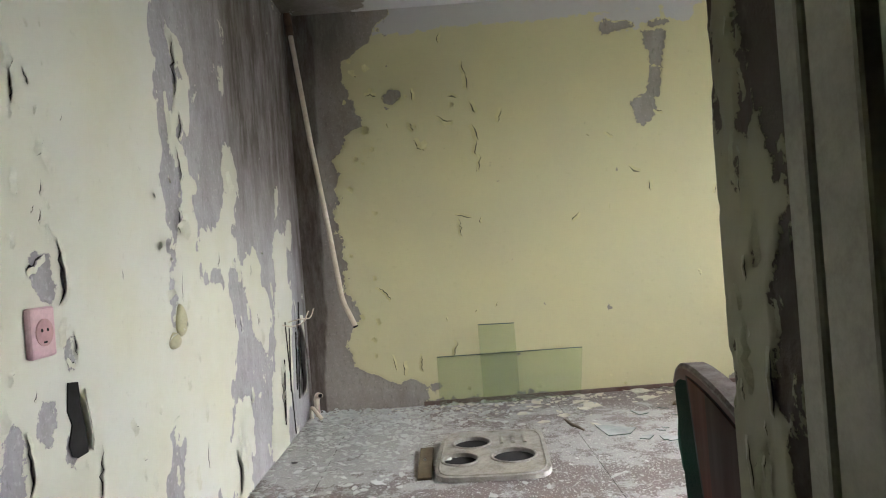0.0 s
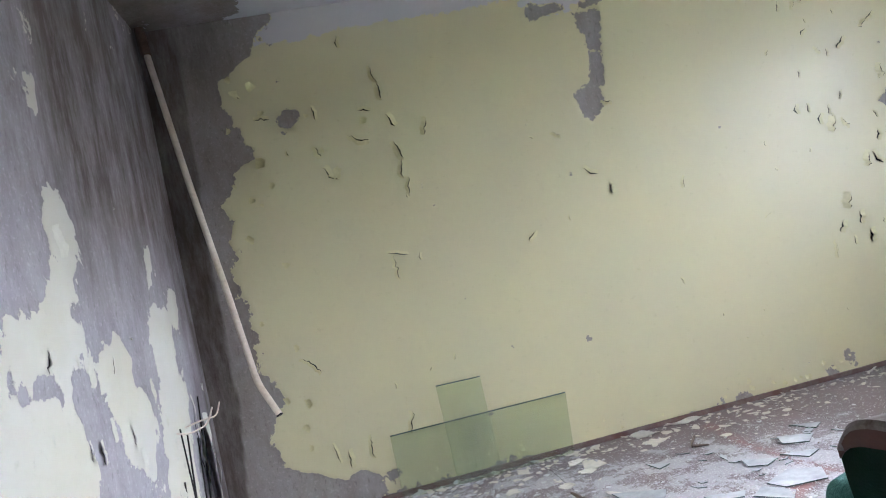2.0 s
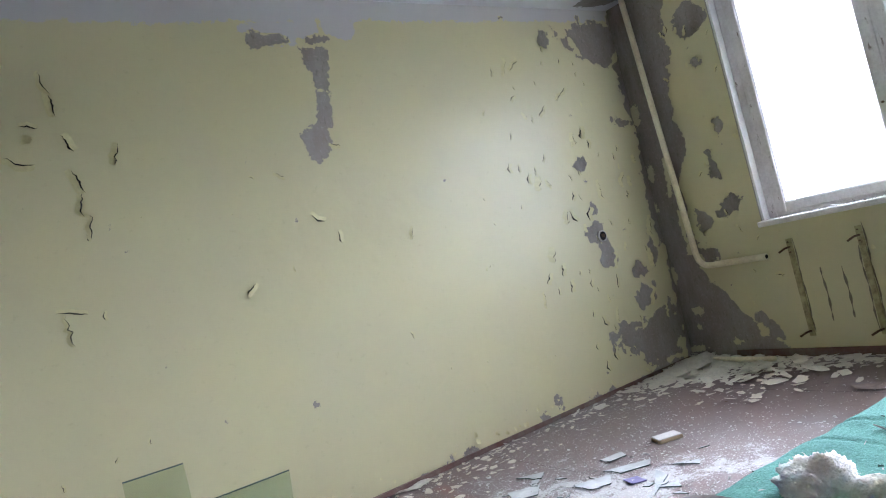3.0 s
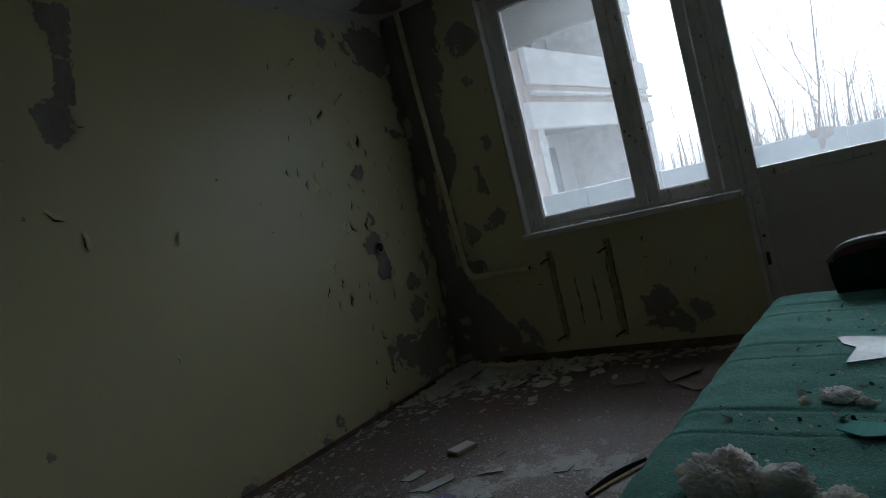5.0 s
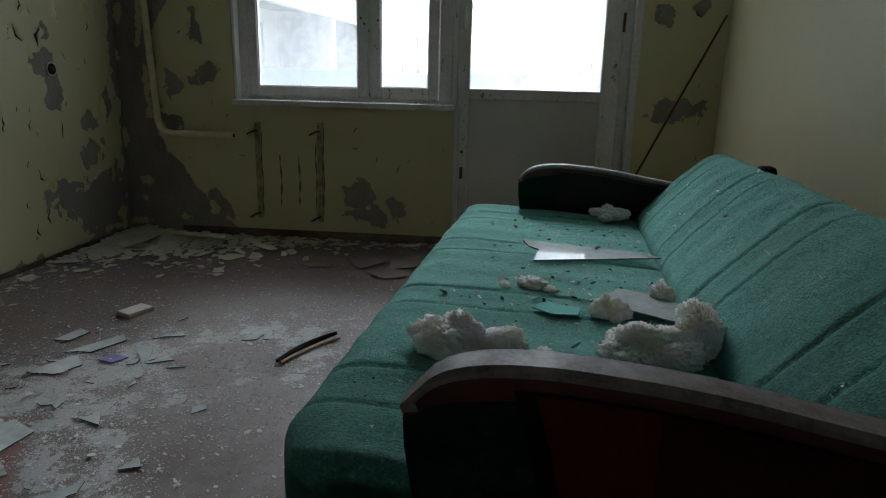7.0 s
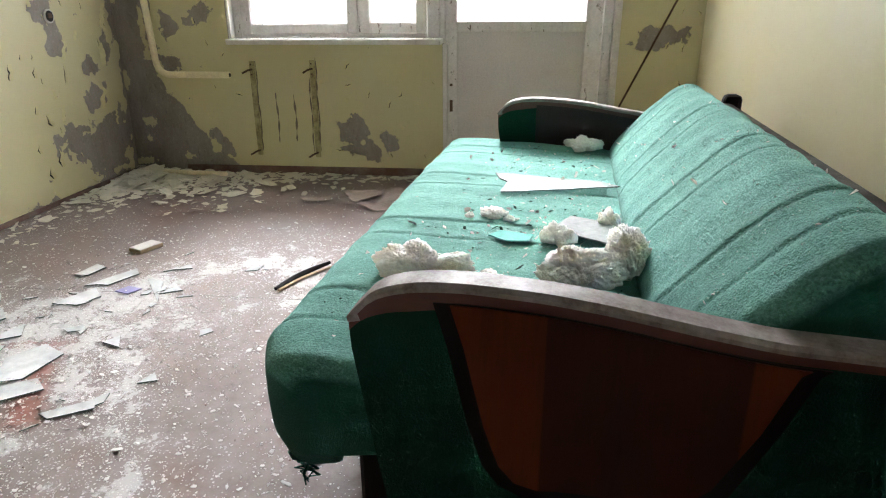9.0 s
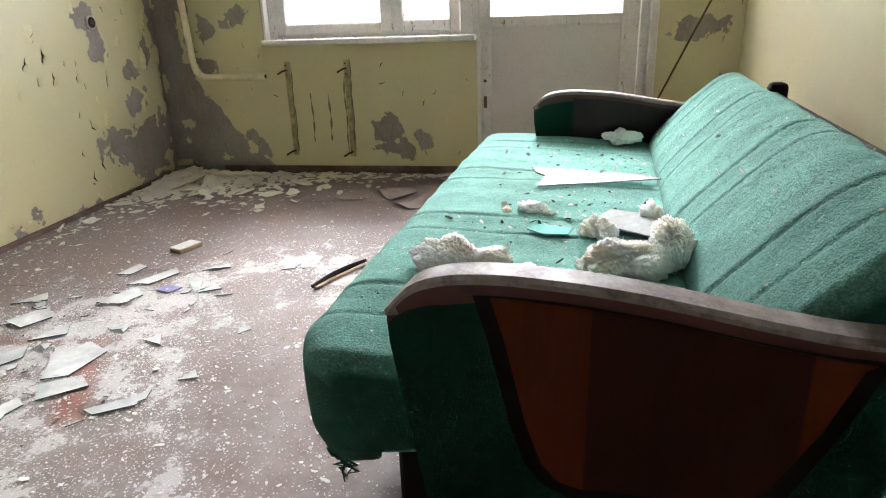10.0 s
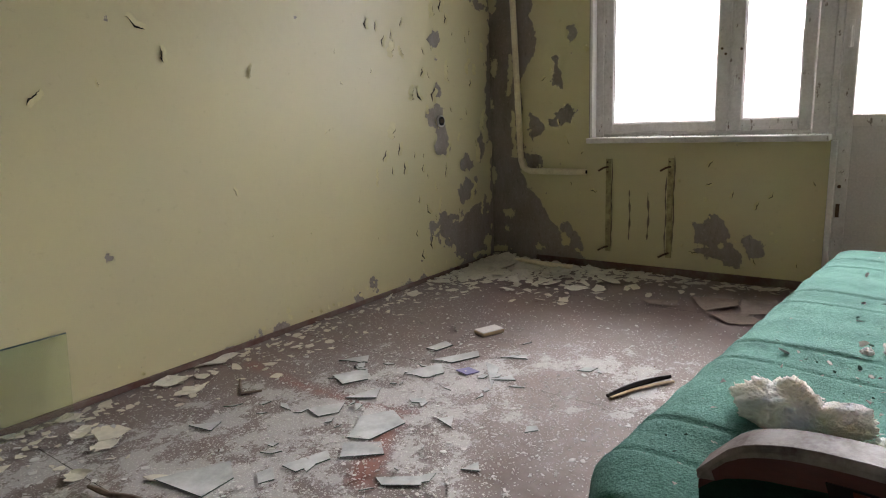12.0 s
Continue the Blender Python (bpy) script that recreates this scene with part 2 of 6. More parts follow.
nt.links.new(mix(nt, calc(nt, "MULTIPLY", leaf, 0.75), mix(nt, 0.5, old, (0.095, 0.019, 0.004)), (0.018, 0.006, 0.004)), nt.nodes["Principled BSDF"].inputs["Base Color"])
M_RAIL = surface("rail_varnish", (0.075, 0.020, 0.013), (0.045, 0.012, 0.008), gloss=0.3, rough=0.4, scale=5, stretch=(1, 0.3, 1))
M_INNER = surface("dark_veneer", (0.022, 0.010, 0.011), (0.012, 0.006, 0.006), gloss=0.2, rough=0.45, scale=4, stretch=(1, 1, 0.2))
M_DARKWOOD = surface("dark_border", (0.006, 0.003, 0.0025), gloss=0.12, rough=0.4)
M_CAP = surface("dusty_cap", (0.22, 0.198, 0.185), (0.11, 0.08, 0.07), gloss=0.2, rough=0.55, scale=25, fine=150)
M_COTTON = surface("cotton_wool", (0.90, 0.90, 0.88), (0.86, 0.83, 0.76), rough=1.0, scale=9, fine=210, relief=0.9, depth=0.006, gloss=0.05)
M_COTTON.node_tree.nodes["Principled BSDF"].inputs["Subsurface Weight"].default_value = 0.6
M_COTTON.node_tree.nodes["Principled BSDF"].inputs["Subsurface Radius"].default_value = (1.0, 0.9, 0.75)
M_COTTON.node_tree.nodes["Principled BSDF"].inputs["Subsurface Scale"].default_value = 0.025
M_WOOD = surface("raw_wood", (0.46, 0.36, 0.22), (0.33, 0.24, 0.14), rough=0.7, stretch=(1, 6, 1))
M_PLASTERBIT = surface("plaster_crumb", (0.58, 0.57, 0.54), (0.47, 0.45, 0.42), rough=0.9)
M_PINK = surface("pink_plastic", (0.62, 0.41, 0.44), (0.55, 0.37, 0.39), rough=0.4)
M_BLUE = surface("pale_blue_sheet", (0.50, 0.64, 0.72), (0.56, 0.68, 0.74), rough=0.6, scale=3)
M_CONC = surface("pebbled_concrete", (0.42, 0.41, 0.40), (0.33, 0.32, 0.31), rough=0.9, scale=2, fine=30)
# bark paled in its colour to stand in for haze outside
M_BARK = surface("bare_bark", (0.28, 0.24, 0.20), (0.20, 0.17, 0.14), rough=0.9)
M_GROUND = surface("winter_grass", (0.22, 0.20, 0.14), (0.30, 0.28, 0.24), rough=0.95, scale=0.2, fine=3)
M_PURPLE = surface("purple_foil", (0.17, 0.16, 0.33), rough=0.5)
M_CARD = surface("grey_card", (0.30, 0.32, 0.31), (0.22, 0.24, 0.23), rough=0.9, scale=20)
M_TURQ = surface("bright_cloth", (0.10, 0.42, 0.36), rough=0.9)


# ---------------------------------------------------------------- builders
def link_mesh(name, me, mat, parent=None, label=""):
    ob = new(name, me)
    if mat and not me.materials:
        me.materials.append(mat)
    if parent is not None:
        ob.parent = parent
    if label:
        ob["label"] = label
    return ob


def part(name, bm, mat, parent=None, label="", smooth=False):
    me = bpy.data.meshes.new(name)
    bm.normal_update()
    bm.to_mesh(me)
    bm.free()
    if smooth:
        me.polygons.foreach_set("use_smooth", [True] * len(me.polygons))
    return link_mesh(name, me, mat, parent, label)


def box(lo, hi, bevel=0.0, bm=None):
    bm = bm or bmesh.new()
    c = [(a + b) / 2 for a, b in zip(lo, hi)]
    d = [max(1e-4, b - a) for a, b in zip(lo, hi)]
    r = bmesh.ops.create_cube(bm, size=1, matrix=Matrix.LocRotScale(c, None, d))
    if bevel:
        es = {e for v in r["verts"] for e in v.link_edges}
        bmesh.ops.bevel(bm, geom=list(es), offset=bevel, segments=2, affect="EDGES", profile=0.5)
    return bm


def tube(points, radius, sides=12, bm=None, cap=True):
    """A round bar along a list of points; radius may vary point by point."""
    bm = bm or bmesh.new()
    pts = [Vector(p) for p in points]
    rad = radius if isinstance(radius, (list, tuple)) else [radius] * len(pts)
    rings = []
    side = None
    for i, p in enumerate(pts):
        d = (pts[min(i + 1, len(pts) - 1)] - pts[max(i - 1, 0)]).normalized()
        if side is None:
            side = d.orthogonal().normalized()
        side = (side - d * side.dot(d)).normalized()
        up = d.cross(side)
        rings.append([bm.verts.new(p + (side * math.cos(a) + up * math.sin(a)) * rad[i])
                      for a in (2 * math.pi * k / sides for k in range(sides))])
    for a, b in zip(rings, rings[1:]):
        for k in range(sides):
            bm.faces.new((a[k], a[(k + 1) % sides], b[(k + 1) % sides], b[k]))
    if cap:
        bm.faces.new(list(reversed(rings[0])))
        bm.faces.new(rings[-1])
    return bm


def bent(points, r=0.06, steps=6):
    """Rounds the corners of a polyline."""
    pts = [Vector(p) for p in points]
    out = [pts[0]]
    for a, b, c in zip(pts, pts[1:], pts[2:]):
        p, q = b + (a - b).normalized() * r, b + (c - b).normalized() * r
        for k in range(steps + 1):
            t = k / steps
            out.append(p * (1 - t) ** 2 + b * 2 * t * (1 - t) + q * t * t)
    return out + [pts[-1]]


def slab(outline, thick, mat_pose=None):
    """A flat piece with an outline in x, y and a thickness in z."""
    bm = bmesh.new()
    top = [bm.verts.new((x, y, thick)) for x, y in outline]
    low = [bm.verts.new((x, y, 0)) for x, y in outline]
    bm.faces.new(top)
    bm.faces.new(list(reversed(low)))
    n = len(top)
    for k in range(n):
        bm.faces.new((low[k], low[(k + 1) % n], top[(k + 1) % n], top[k]))
    if mat_pose is not None:
        bm.transform(mat_pose)
    bmesh.ops.recalc_face_normals(bm, faces=bm.faces)
    return bm


def value_noise(x, y, seed):
    """Smooth lattice noise, 0 to 1, on arrays."""
    xi, yi = np.floor(x).astype(np.int64), np.floor(y).astype(np.int64)
    fx, fy = x - xi, y - yi
    fx, fy = fx * fx * (3 - 2 * fx), fy * fy * (3 - 2 * fy)

    def h(a, b):
        n = (a * 374761393 + b * 668265263 + seed * 974634777) & 0x7FFFFFFF
        n = ((n ^ (n >> 13)) * 1274126177) & 0x7FFFFFFF
        return ((n ^ (n >> 16)) & 0xFFFF) / 65535.0
    return ((h(xi, yi) * (1 - fx) + h(xi + 1, yi) * fx) * (1 - fy)
            + (h(xi, yi + 1) * (1 - fx) + h(xi + 1, yi + 1) * fx) * fy)


def fbm(x, y, seed, octaves=4):
    total, amp, norm = 0.0, 1.0, 0.0
    for k in range(octaves):
        total = total + amp * value_noise(x * 2 ** k, y * 2 ** k, seed + 17 * k)
        norm += amp
        amp *= 0.55
    return total / norm - 0.5


def blob(u, v, cu, cv, ru, rv):
    """How deep a place lies inside an ellipse, in metres (negative outside)."""
    return (1 - np.sqrt(((u - cu) / ru) ** 2 + ((v - cv) / rv) ** 2)) * min(ru, rv)


def bar(u, v, u0, v0, u1, v1, r):
    """How deep a place lies inside a round-ended stroke."""
    du, dv = u1 - u0, v1 - v0
    t = np.clip(((u - u0) * du + (v - v0) * dv) / (du * du + dv * dv), 0, 1)
    return r - np.hypot(u - u0 - t * du, v - v0 - t * dv)


def poly(u, v, *corners):
    """How deep a place lies inside a convex outline given anticlockwise."""
    out = None
    for (u0, v0), (u1, v1) in zip(corners, corners[1:] + corners[:1]):
        d = ((u1 - u0) * (v - v0) - (v1 - v0) * (u - u0)) / math.hypot(u1 - u0, v1 - v0)
        out = d if out is None else np.minimum(out, d)
    return out


def deepest(*fields):
    out = fields[0]
    for f in fields[1:]:
        out = np.maximum(out, f)
    return out


def coat(name, parent, origin, udir, vdir, w, h, fields, mat, step=0.012, holes=(), lift=0.004, relief=0.002):
    """The paint and plaster skin of a wall: a fine sheet with the attributes peel, white and stain."""
    nu, nv = max(2, int(w / step)), max(2, int(h / step))
    u, v = np.meshgrid(np.linspace(0, w, nu + 1), np.linspace(0, h, nv + 1), indexing="ij")
    got = fields(u, v)
    peel = got["peel"]
    o, a, b = np.array(origin), np.array(udir, float), np.array(vdir, float)
    n = np.cross(a, b)
    off = lift + relief * np.clip(-peel / 0.01, -1, 1) + 0.0035 * fbm(u * 2.3, v * 2.3, 5)
    co = o + u[..., None] * a + v[..., None] * b + off[..., None] * n
    idx = np.arange((nu + 1) * (nv + 1)).reshape(nu + 1, nv + 1)
    faces = np.stack([idx[:-1, :-1], idx[1:, :-1], idx[1:, 1:], idx[:-1, 1:]], -1).reshape(-1, 4)
    cu = (u[:-1, :-1] + u[1:, 1:]).reshape(-1) / 2
    cv = (v[:-1, :-1] + v[1:, 1:]).reshape(-1) / 2
    keep = np.ones(len(faces), bool)
    for u0, v0, u1, v1 in holes:
        keep &= ~((cu > u0) & (cu < u1) & (cv > v0) & (cv < v1))
    me = bpy.data.meshes.new(name)
    me.from_pydata(co.reshape(-1, 3).tolist(), [], faces[keep].tolist())
    for key in ("peel", "white", "stain"):
        val = got.get(key)
        val = np.full(u.shape, -1.0 if key == "white" else 0.0) if val is None else val
        me.attributes.new(key, "FLOAT", "POINT").data.foreach_set("value", val.reshape(-1).astype(np.float32))
    me.polygons.foreach_set("use_smooth", [True] * len(me.polygons))
    return link_mesh(name, me, mat, parent)


# ---------------------------------------------------------------- the room's shell
X_WIN, Y_FAR, Y_NEAR, HIGH = 4.6, 4.0, 0.49, 2.5
OPEN_L, OPEN_R = 3.275, 0.985          # the window-and-door opening in the window wall (y)
SILL, TOP = 0.83, 2.36

wall_north = tagged(part("wall_north", box((-0.2, Y_FAR, -0.1), (X_WIN + 0.3, Y_FAR + 0.2, 2.6)), M_WALL), "yellow painted plaster wall, peeling in the corners", "wall", kind="structure")
wall_west = tagged(part("wall_west", box((-0.2, -1.6, -0.1), (0, Y_FAR, 2.6)), M_WALL), "pale wall with bare grey plaster and hanging paint", "wall", kind="structure")
bm = box((X_WIN, OPEN_L, -0.1), (X_WIN + 0.3, Y_FAR, 2.6))
box((X_WIN, 0.2, -0.1), (X_WIN + 0.3, OPEN_R, 2.6), bm=bm)
box((X_WIN, 1.965, -0.1), (X_WIN + 0.3, OPEN_L, 0.80), bm=bm)
box((X_WIN, OPEN_R, TOP), (X_WIN + 0.3, OPEN_L, 2.6), bm=bm)
box((X_WIN + 0.02, OPEN_R, -0.1), (X_WIN + 0.3, 1.965, 0.02), bm=bm)
wall_east = tagged(part("wall_east", bm, M_WALL), "yellow painted window wall with grey bare patches", "wall", kind="structure")
bm = box((1.345, Y_NEAR - 0.14, -0.1), (X_WIN, Y_NEAR, 2.6))
wall_south = tagged(part("wall_south", bm, M_WALL), "plain pale yellow wall behind the sofa", "wall", kind="structure")
partition = tagged(part("wall_partition", box((1.345, Y_NEAR, -0.1), (1.425, 0.976, HIGH), 0.004), M_WALL), "partition end with olive paint peeling off dark plaster", "wall", kind="structure")
ceiling = tagged(part("ceiling", box((-0.2, 0.2, HIGH + 0.006), (X_WIN + 0.3, Y_FAR + 0.2, HIGH + 0.2)), M_WALL), "whitewashed ceiling with damp stains", "ceiling", kind="structure")


def far_fields(u, v):
    j = 0.20 * fbm(u * 5, v * 5, 1) + 0.13 * fbm(u * 17, v * 17, 2, 3)
    edge = np.interp(v, [0, 0.12, 0.3, 0.45, 0.62, 0.9, 1.2, 1.6, 1.75, 1.8, 2.1, 2.2, 2.32, 2.5], [0.7, 0.66, 0.23, 0.24, 0.31, 0.22, 0.22, 0.23, 0.29, 0.41, 0.33, 0.31, 0.5, 0.6])
    corner = edge - u + 0.6 * j
    tail = deepest(blob(u, v, 0.45, 0.07, 0.3, 0.11), blob(u, v, 0.62, 0.12, 0.11, 0.08)) + 0.7 * j
    patch = deepest(poly(u, v, (2.12, 1.83), (2.145, 1.70), (2.19, 1.66), (2.25, 1.70), (2.285, 1.77), (2.25, 1.865)) - 0.008, poly(u, v, (2.24, 1.86), (2.30, 1.86), (2.34, 2.03), (2.255, 2.05)) + 0.002,
                    poly(u, v, (2.255, 2.04), (2.34, 2.02), (2.385, 2.27), (2.21, 2.27)) - 0.010, bar(u, v, 1.99, 2.305, 2.13, 2.315, 0.035), bar(u, v, 2.27, 2.30, 2.40, 2.315, 0.02),
                    blob(u, v, 3.92, 2.31, 0.055, 0.075) - 0.01, blob(u, v, 0.61, 1.96, 0.05, 0.05),
                    blob(u, v, 1.885, 0.555, 0.025, 0.025), blob(u, v, 3.33, 0.12, 0.035, 0.04), blob(u, v, 3.2, 0.06, 0.03, 0.03),
                    blob(u, v, 0.75, 0.14, 0.05, 0.03)) + 0.3 * j
    right = deepest(u - 4.575, blob(u, v, 4.00, 1.47, 0.081, 0.064), blob(u, v, 3.99, 1.36, 0.058, 0.028), blob(u, v, 3.95, 1.03, 0.05, 0.047), blob(u, v, 4.02, 0.84, 0.06, 0.082), blob(u, v, 3.99, 1.08, 0.026, 0.047),
                    blob(u, v, 4.28, 0.54, 0.083, 0.069), blob(u, v, 4.12, 0.29, 0.145, 0.104), blob(u, v, 4.34, 0.25, 0.241, 0.174), blob(u, v, 4.50, 0.29, 0.10, 0.134), blob(u, v, 4.36, 0.71, 0.038, 0.013),
                    blob(u, v, 4.46, 0.78, 0.031, 0.064), blob(u, v, 4.48, 1.73, 0.046, 0.02), blob(u, v, 3.80, 0.20, 0.019, 0.039), blob(u, v, 3.88, 0.27, 0.016, 0.04), blob(u, v, 4.4, 2.3, 0.3, 0.16)) + 0.95 * j
    low = 0.03 - v + 0.25 * np.clip(fbm(u * 7, v * 7, 7), -0.04, 0.3)
    crumb = fbm(u * 10, v * 10, 11, 3) - 0.42 + 0.05 * np.clip((u - 3.3), 0, 1) + 0.06 * np.clip(1 - np.hypot((u - 0.75) / 0.5, (v - 1.85) / 0.4), 0, 1)
    peel = deepest(corner, tail, patch, right, low * 0.5, crumb * 0.12)
    white = v - 2.36 - 0.018 * u + 0.05 * fbm(u * 9, v * 2, 3) + 0.02 * fbm(u * 40, v * 40, 4, 2)
    white = np.maximum(white, bar(u, v, 2.0, 2.35, 2.5, 2.37, 0.05) + 0.16 * fbm(u * 11, v * 11, 6, 4))
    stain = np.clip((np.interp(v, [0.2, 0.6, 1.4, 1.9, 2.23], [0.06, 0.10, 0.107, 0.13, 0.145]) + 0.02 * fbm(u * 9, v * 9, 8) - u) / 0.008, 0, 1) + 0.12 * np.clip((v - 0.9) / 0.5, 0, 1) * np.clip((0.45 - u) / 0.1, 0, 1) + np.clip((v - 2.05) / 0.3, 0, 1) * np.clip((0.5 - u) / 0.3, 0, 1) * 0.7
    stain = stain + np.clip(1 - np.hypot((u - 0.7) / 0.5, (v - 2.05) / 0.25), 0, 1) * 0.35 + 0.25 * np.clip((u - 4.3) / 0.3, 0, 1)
    return {"peel": np.where(v > 2.3, np.maximum(peel, -0.2) * np.where(peel > 0, 1, 1), peel), "white": np.where(peel > -0.004, -0.05, white), "stain": np.clip(stain, 0, 1)}


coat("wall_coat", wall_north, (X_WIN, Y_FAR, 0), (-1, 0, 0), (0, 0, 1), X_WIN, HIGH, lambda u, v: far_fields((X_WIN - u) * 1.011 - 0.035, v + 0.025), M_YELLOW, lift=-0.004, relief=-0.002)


def left_fields(u, v):
    # u runs along y: paint is lost beyond a ragged edge, but for strips that still hang on
    streaky = fbm(u * 3.4, v * 1.9, 21, 4)
    fine = fbm(u * 12, v * 8, 22, 3)
    tiny = fbm(u * 30, v * 22, 24, 2)
    edge = np.interp(v, [0.3, 0.44, 0.55, 0.67, 0.81, 0.94, 1.06, 1.16, 1.27, 1.4, 1.47, 1.64, 1.74, 1.84], [1.93, 1.97, 2.01, 2.08, 2.06, 2.055, 2.075, 2.05, 2.04, 2.08, 2.015, 2.065, 2.045, 2.05])
    begin = u - edge + 0.10 * fine + 0.06 * tiny
    high = deepest(bar(u, v, 2.23, 1.77, 2.33, 1.66, 0.048), bar(u, v, 2.33, 1.66, 2.29, 1.53, 0.053), bar(u, v, 2.26, 1.63, 2.15, 1.45, 0.028), bar(u, v, 2.21, 1.36, 2.29, 1.27, 0.054), bar(u, v, 2.24, 1.25, 2.26, 1.09, 0.063),
                   bar(u, v, 2.75, 1.39, 2.71, 1.29, 0.095), bar(u, v, 2.67, 1.22, 2.58, 1.06, 0.089), bar(u, v, 3.48, 1.30, 3.46, 1.24, 0.05), bar(u, v, 3.70, 1.18, 3.68, 1.07, 0.056), bar(u, v, 2.72, 1.80, 2.72, 1.72, 0.02))
    low = deepest(bar(u, v, 2.20, 1.04, 2.17, 0.96, 0.06), bar(u, v, 2.39, 1.02, 2.65, 1.04, 0.07), bar(u, v, 2.22, 0.92, 2.25, 0.73, 0.076), bar(u, v, 2.22, 0.73, 2.41, 0.76, 0.123), bar(u, v, 2.47, 0.82, 2.57, 0.68, 0.085),
                  bar(u, v, 2.24, 0.63, 2.42, 0.60, 0.163), bar(u, v, 2.15, 0.54, 2.38, 0.43, 0.14), bar(u, v, 2.19, 0.40, 2.31, 0.26, 0.095), bar(u, v, 2.16, 0.27, 2.21, 0.17, 0.082), bar(u, v, 2.93, 0.91, 3.06, 0.69, 0.108),
                  bar(u, v, 3.47, 1.00, 3.51, 0.72, 0.117), bar(u, v, 3.45, 0.67, 3.40, 0.36, 0.15), bar(u, v, 3.30, 0.29, 3.23, 0.07, 0.137), bar(u, v, 2.67, 0.28, 2.66, 0.14, 0.089), bar(u, v, 2.55, 0.12, 2.65, 0.02, 0.072), bar(u, v, 2.50, 0.19, 2.43, 0.09, 0.043))
    crumb = (fbm(u * 7, v * 4, 25, 3) - 0.36) * 0.12
    keep = deepest(deepest(high, low + 0.03) + 0.13 * fine + 0.06 * tiny, crumb)
    peel = np.minimum(begin, -keep)
    near = deepest(bar(u, v, 1.38, 0.99, 1.40, 0.94, 0.03), bar(u, v, 1.46, 0.82, 1.47, 0.78, 0.015), bar(u, v, 1.37, 0.68, 1.37, 0.65, 0.029), bar(u, v, 1.26, 0.65, 1.25, 0.56, 0.034), bar(u, v, 1.45, 0.58, 1.45, 0.56, 0.015)) + 0.05 * fine
    peel = np.maximum(peel, near)
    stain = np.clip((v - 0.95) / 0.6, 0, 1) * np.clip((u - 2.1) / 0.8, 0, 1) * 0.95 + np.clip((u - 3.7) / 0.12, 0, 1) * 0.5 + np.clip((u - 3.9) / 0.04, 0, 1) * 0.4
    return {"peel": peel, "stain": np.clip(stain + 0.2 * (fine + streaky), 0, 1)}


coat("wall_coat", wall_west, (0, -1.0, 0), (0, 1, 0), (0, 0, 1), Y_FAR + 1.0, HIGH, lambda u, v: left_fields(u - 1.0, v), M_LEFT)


def window_fields(u, v):
    # u runs along y
    j = 0.20 * fbm(u * 6, v * 6, 31) + 0.14 * fbm(u * 18, v * 18, 32, 3)
    edge = np.interp(v, [0, 0.2, 0.4, 0.52, 0.8, 1.2, 1.36, 1.7, 2.0, 2.5], [3.42, 3.46, 3.6, 3.72, 3.74, 3.72, 3.62, 3.66, 3.6, 3.5])
    peel = deepest(u - edge, blob(u, v, 3.48, 1.25, 0.045, 0.09), blob(u, v, 3.37, 1.46, 0.03, 0.06), bar(u, v, 3.66, 0.98, 3.6, 0.9, 0.05), bar(u, v, 3.52, 0.93, 3.40, 0.98, 0.035),
                   blob(u, v, 3.66, 0.68, 0.06, 0.05), bar(u, v, 3.42, 0.27, 3.32, 0.15, 0.03), blob(u, v, 3.4, 0.06, 0.08, 0.04), blob(u, v, 3.4, 2.15, 0.10, 0.09), blob(u, v, 3.42, 1.9, 0.04, 0.07),
                   blob(u, v, 2.50, 0.27, 0.08, 0.10), bar(u, v, 2.52, 0.16, 2.38, 0.15, 0.06), blob(u, v, 2.29, 0.22, 0.055, 0.07), blob(u, v, 2.15, 0.33, 0.03, 0.02),
                   blob(u, v, 0.78, 0.82, 0.08, 0.07), blob(u, v, 0.66, 0.85, 0.07, 0.04), blob(u, v, 0.82, 1.35, 0.04, 0.04), blob(u, v, 0.62, 1.36, 0.03, 0.03)) + 0.6 * j
    crumb = fbm(u * 9, v * 9, 35, 3) - 0.43
    peel = np.maximum(peel, crumb * 0.12)
    hold = deepest(blob(u, v, 3.94, 1.30, 0.02, 0.05), blob(u, v, 3.97, 1.08, 0.02, 0.03), bar(u, v, 3.81, 1.35, 3.83, 1.12, 0.018), bar(u, v, 3.80, 1.0, 3.79, 0.72, 0.02), blob(u, v, 3.835, 0.325, 0.035, 0.025), blob(u, v, 3.86, 0.2, 0.02, 0.03),
                   blob(u, v, 3.95, 1.75, 0.03, 0.06), blob(u, v, 3.9, 0.06, 0.08, 0.03), blob(u, v, 3.62, 0.10, 0.05, 0.03), blob(u, v, 3.96, 0.6, 0.012, 0.05)) + 0.25 * j
    peel = np.minimum(peel, -hold)
    # darker towards the far corner, most in its last 10 cm
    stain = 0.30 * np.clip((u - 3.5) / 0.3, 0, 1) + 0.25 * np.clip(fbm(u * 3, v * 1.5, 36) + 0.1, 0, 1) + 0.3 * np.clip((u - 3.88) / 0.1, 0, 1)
    return {"peel": peel, "stain": np.clip(stain, 0, 1)}


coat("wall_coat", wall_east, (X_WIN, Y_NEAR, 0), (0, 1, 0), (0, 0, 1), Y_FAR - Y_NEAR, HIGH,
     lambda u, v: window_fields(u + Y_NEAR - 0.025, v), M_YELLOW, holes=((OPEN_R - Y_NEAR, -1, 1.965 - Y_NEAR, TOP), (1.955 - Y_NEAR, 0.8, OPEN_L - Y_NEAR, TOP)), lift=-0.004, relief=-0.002)


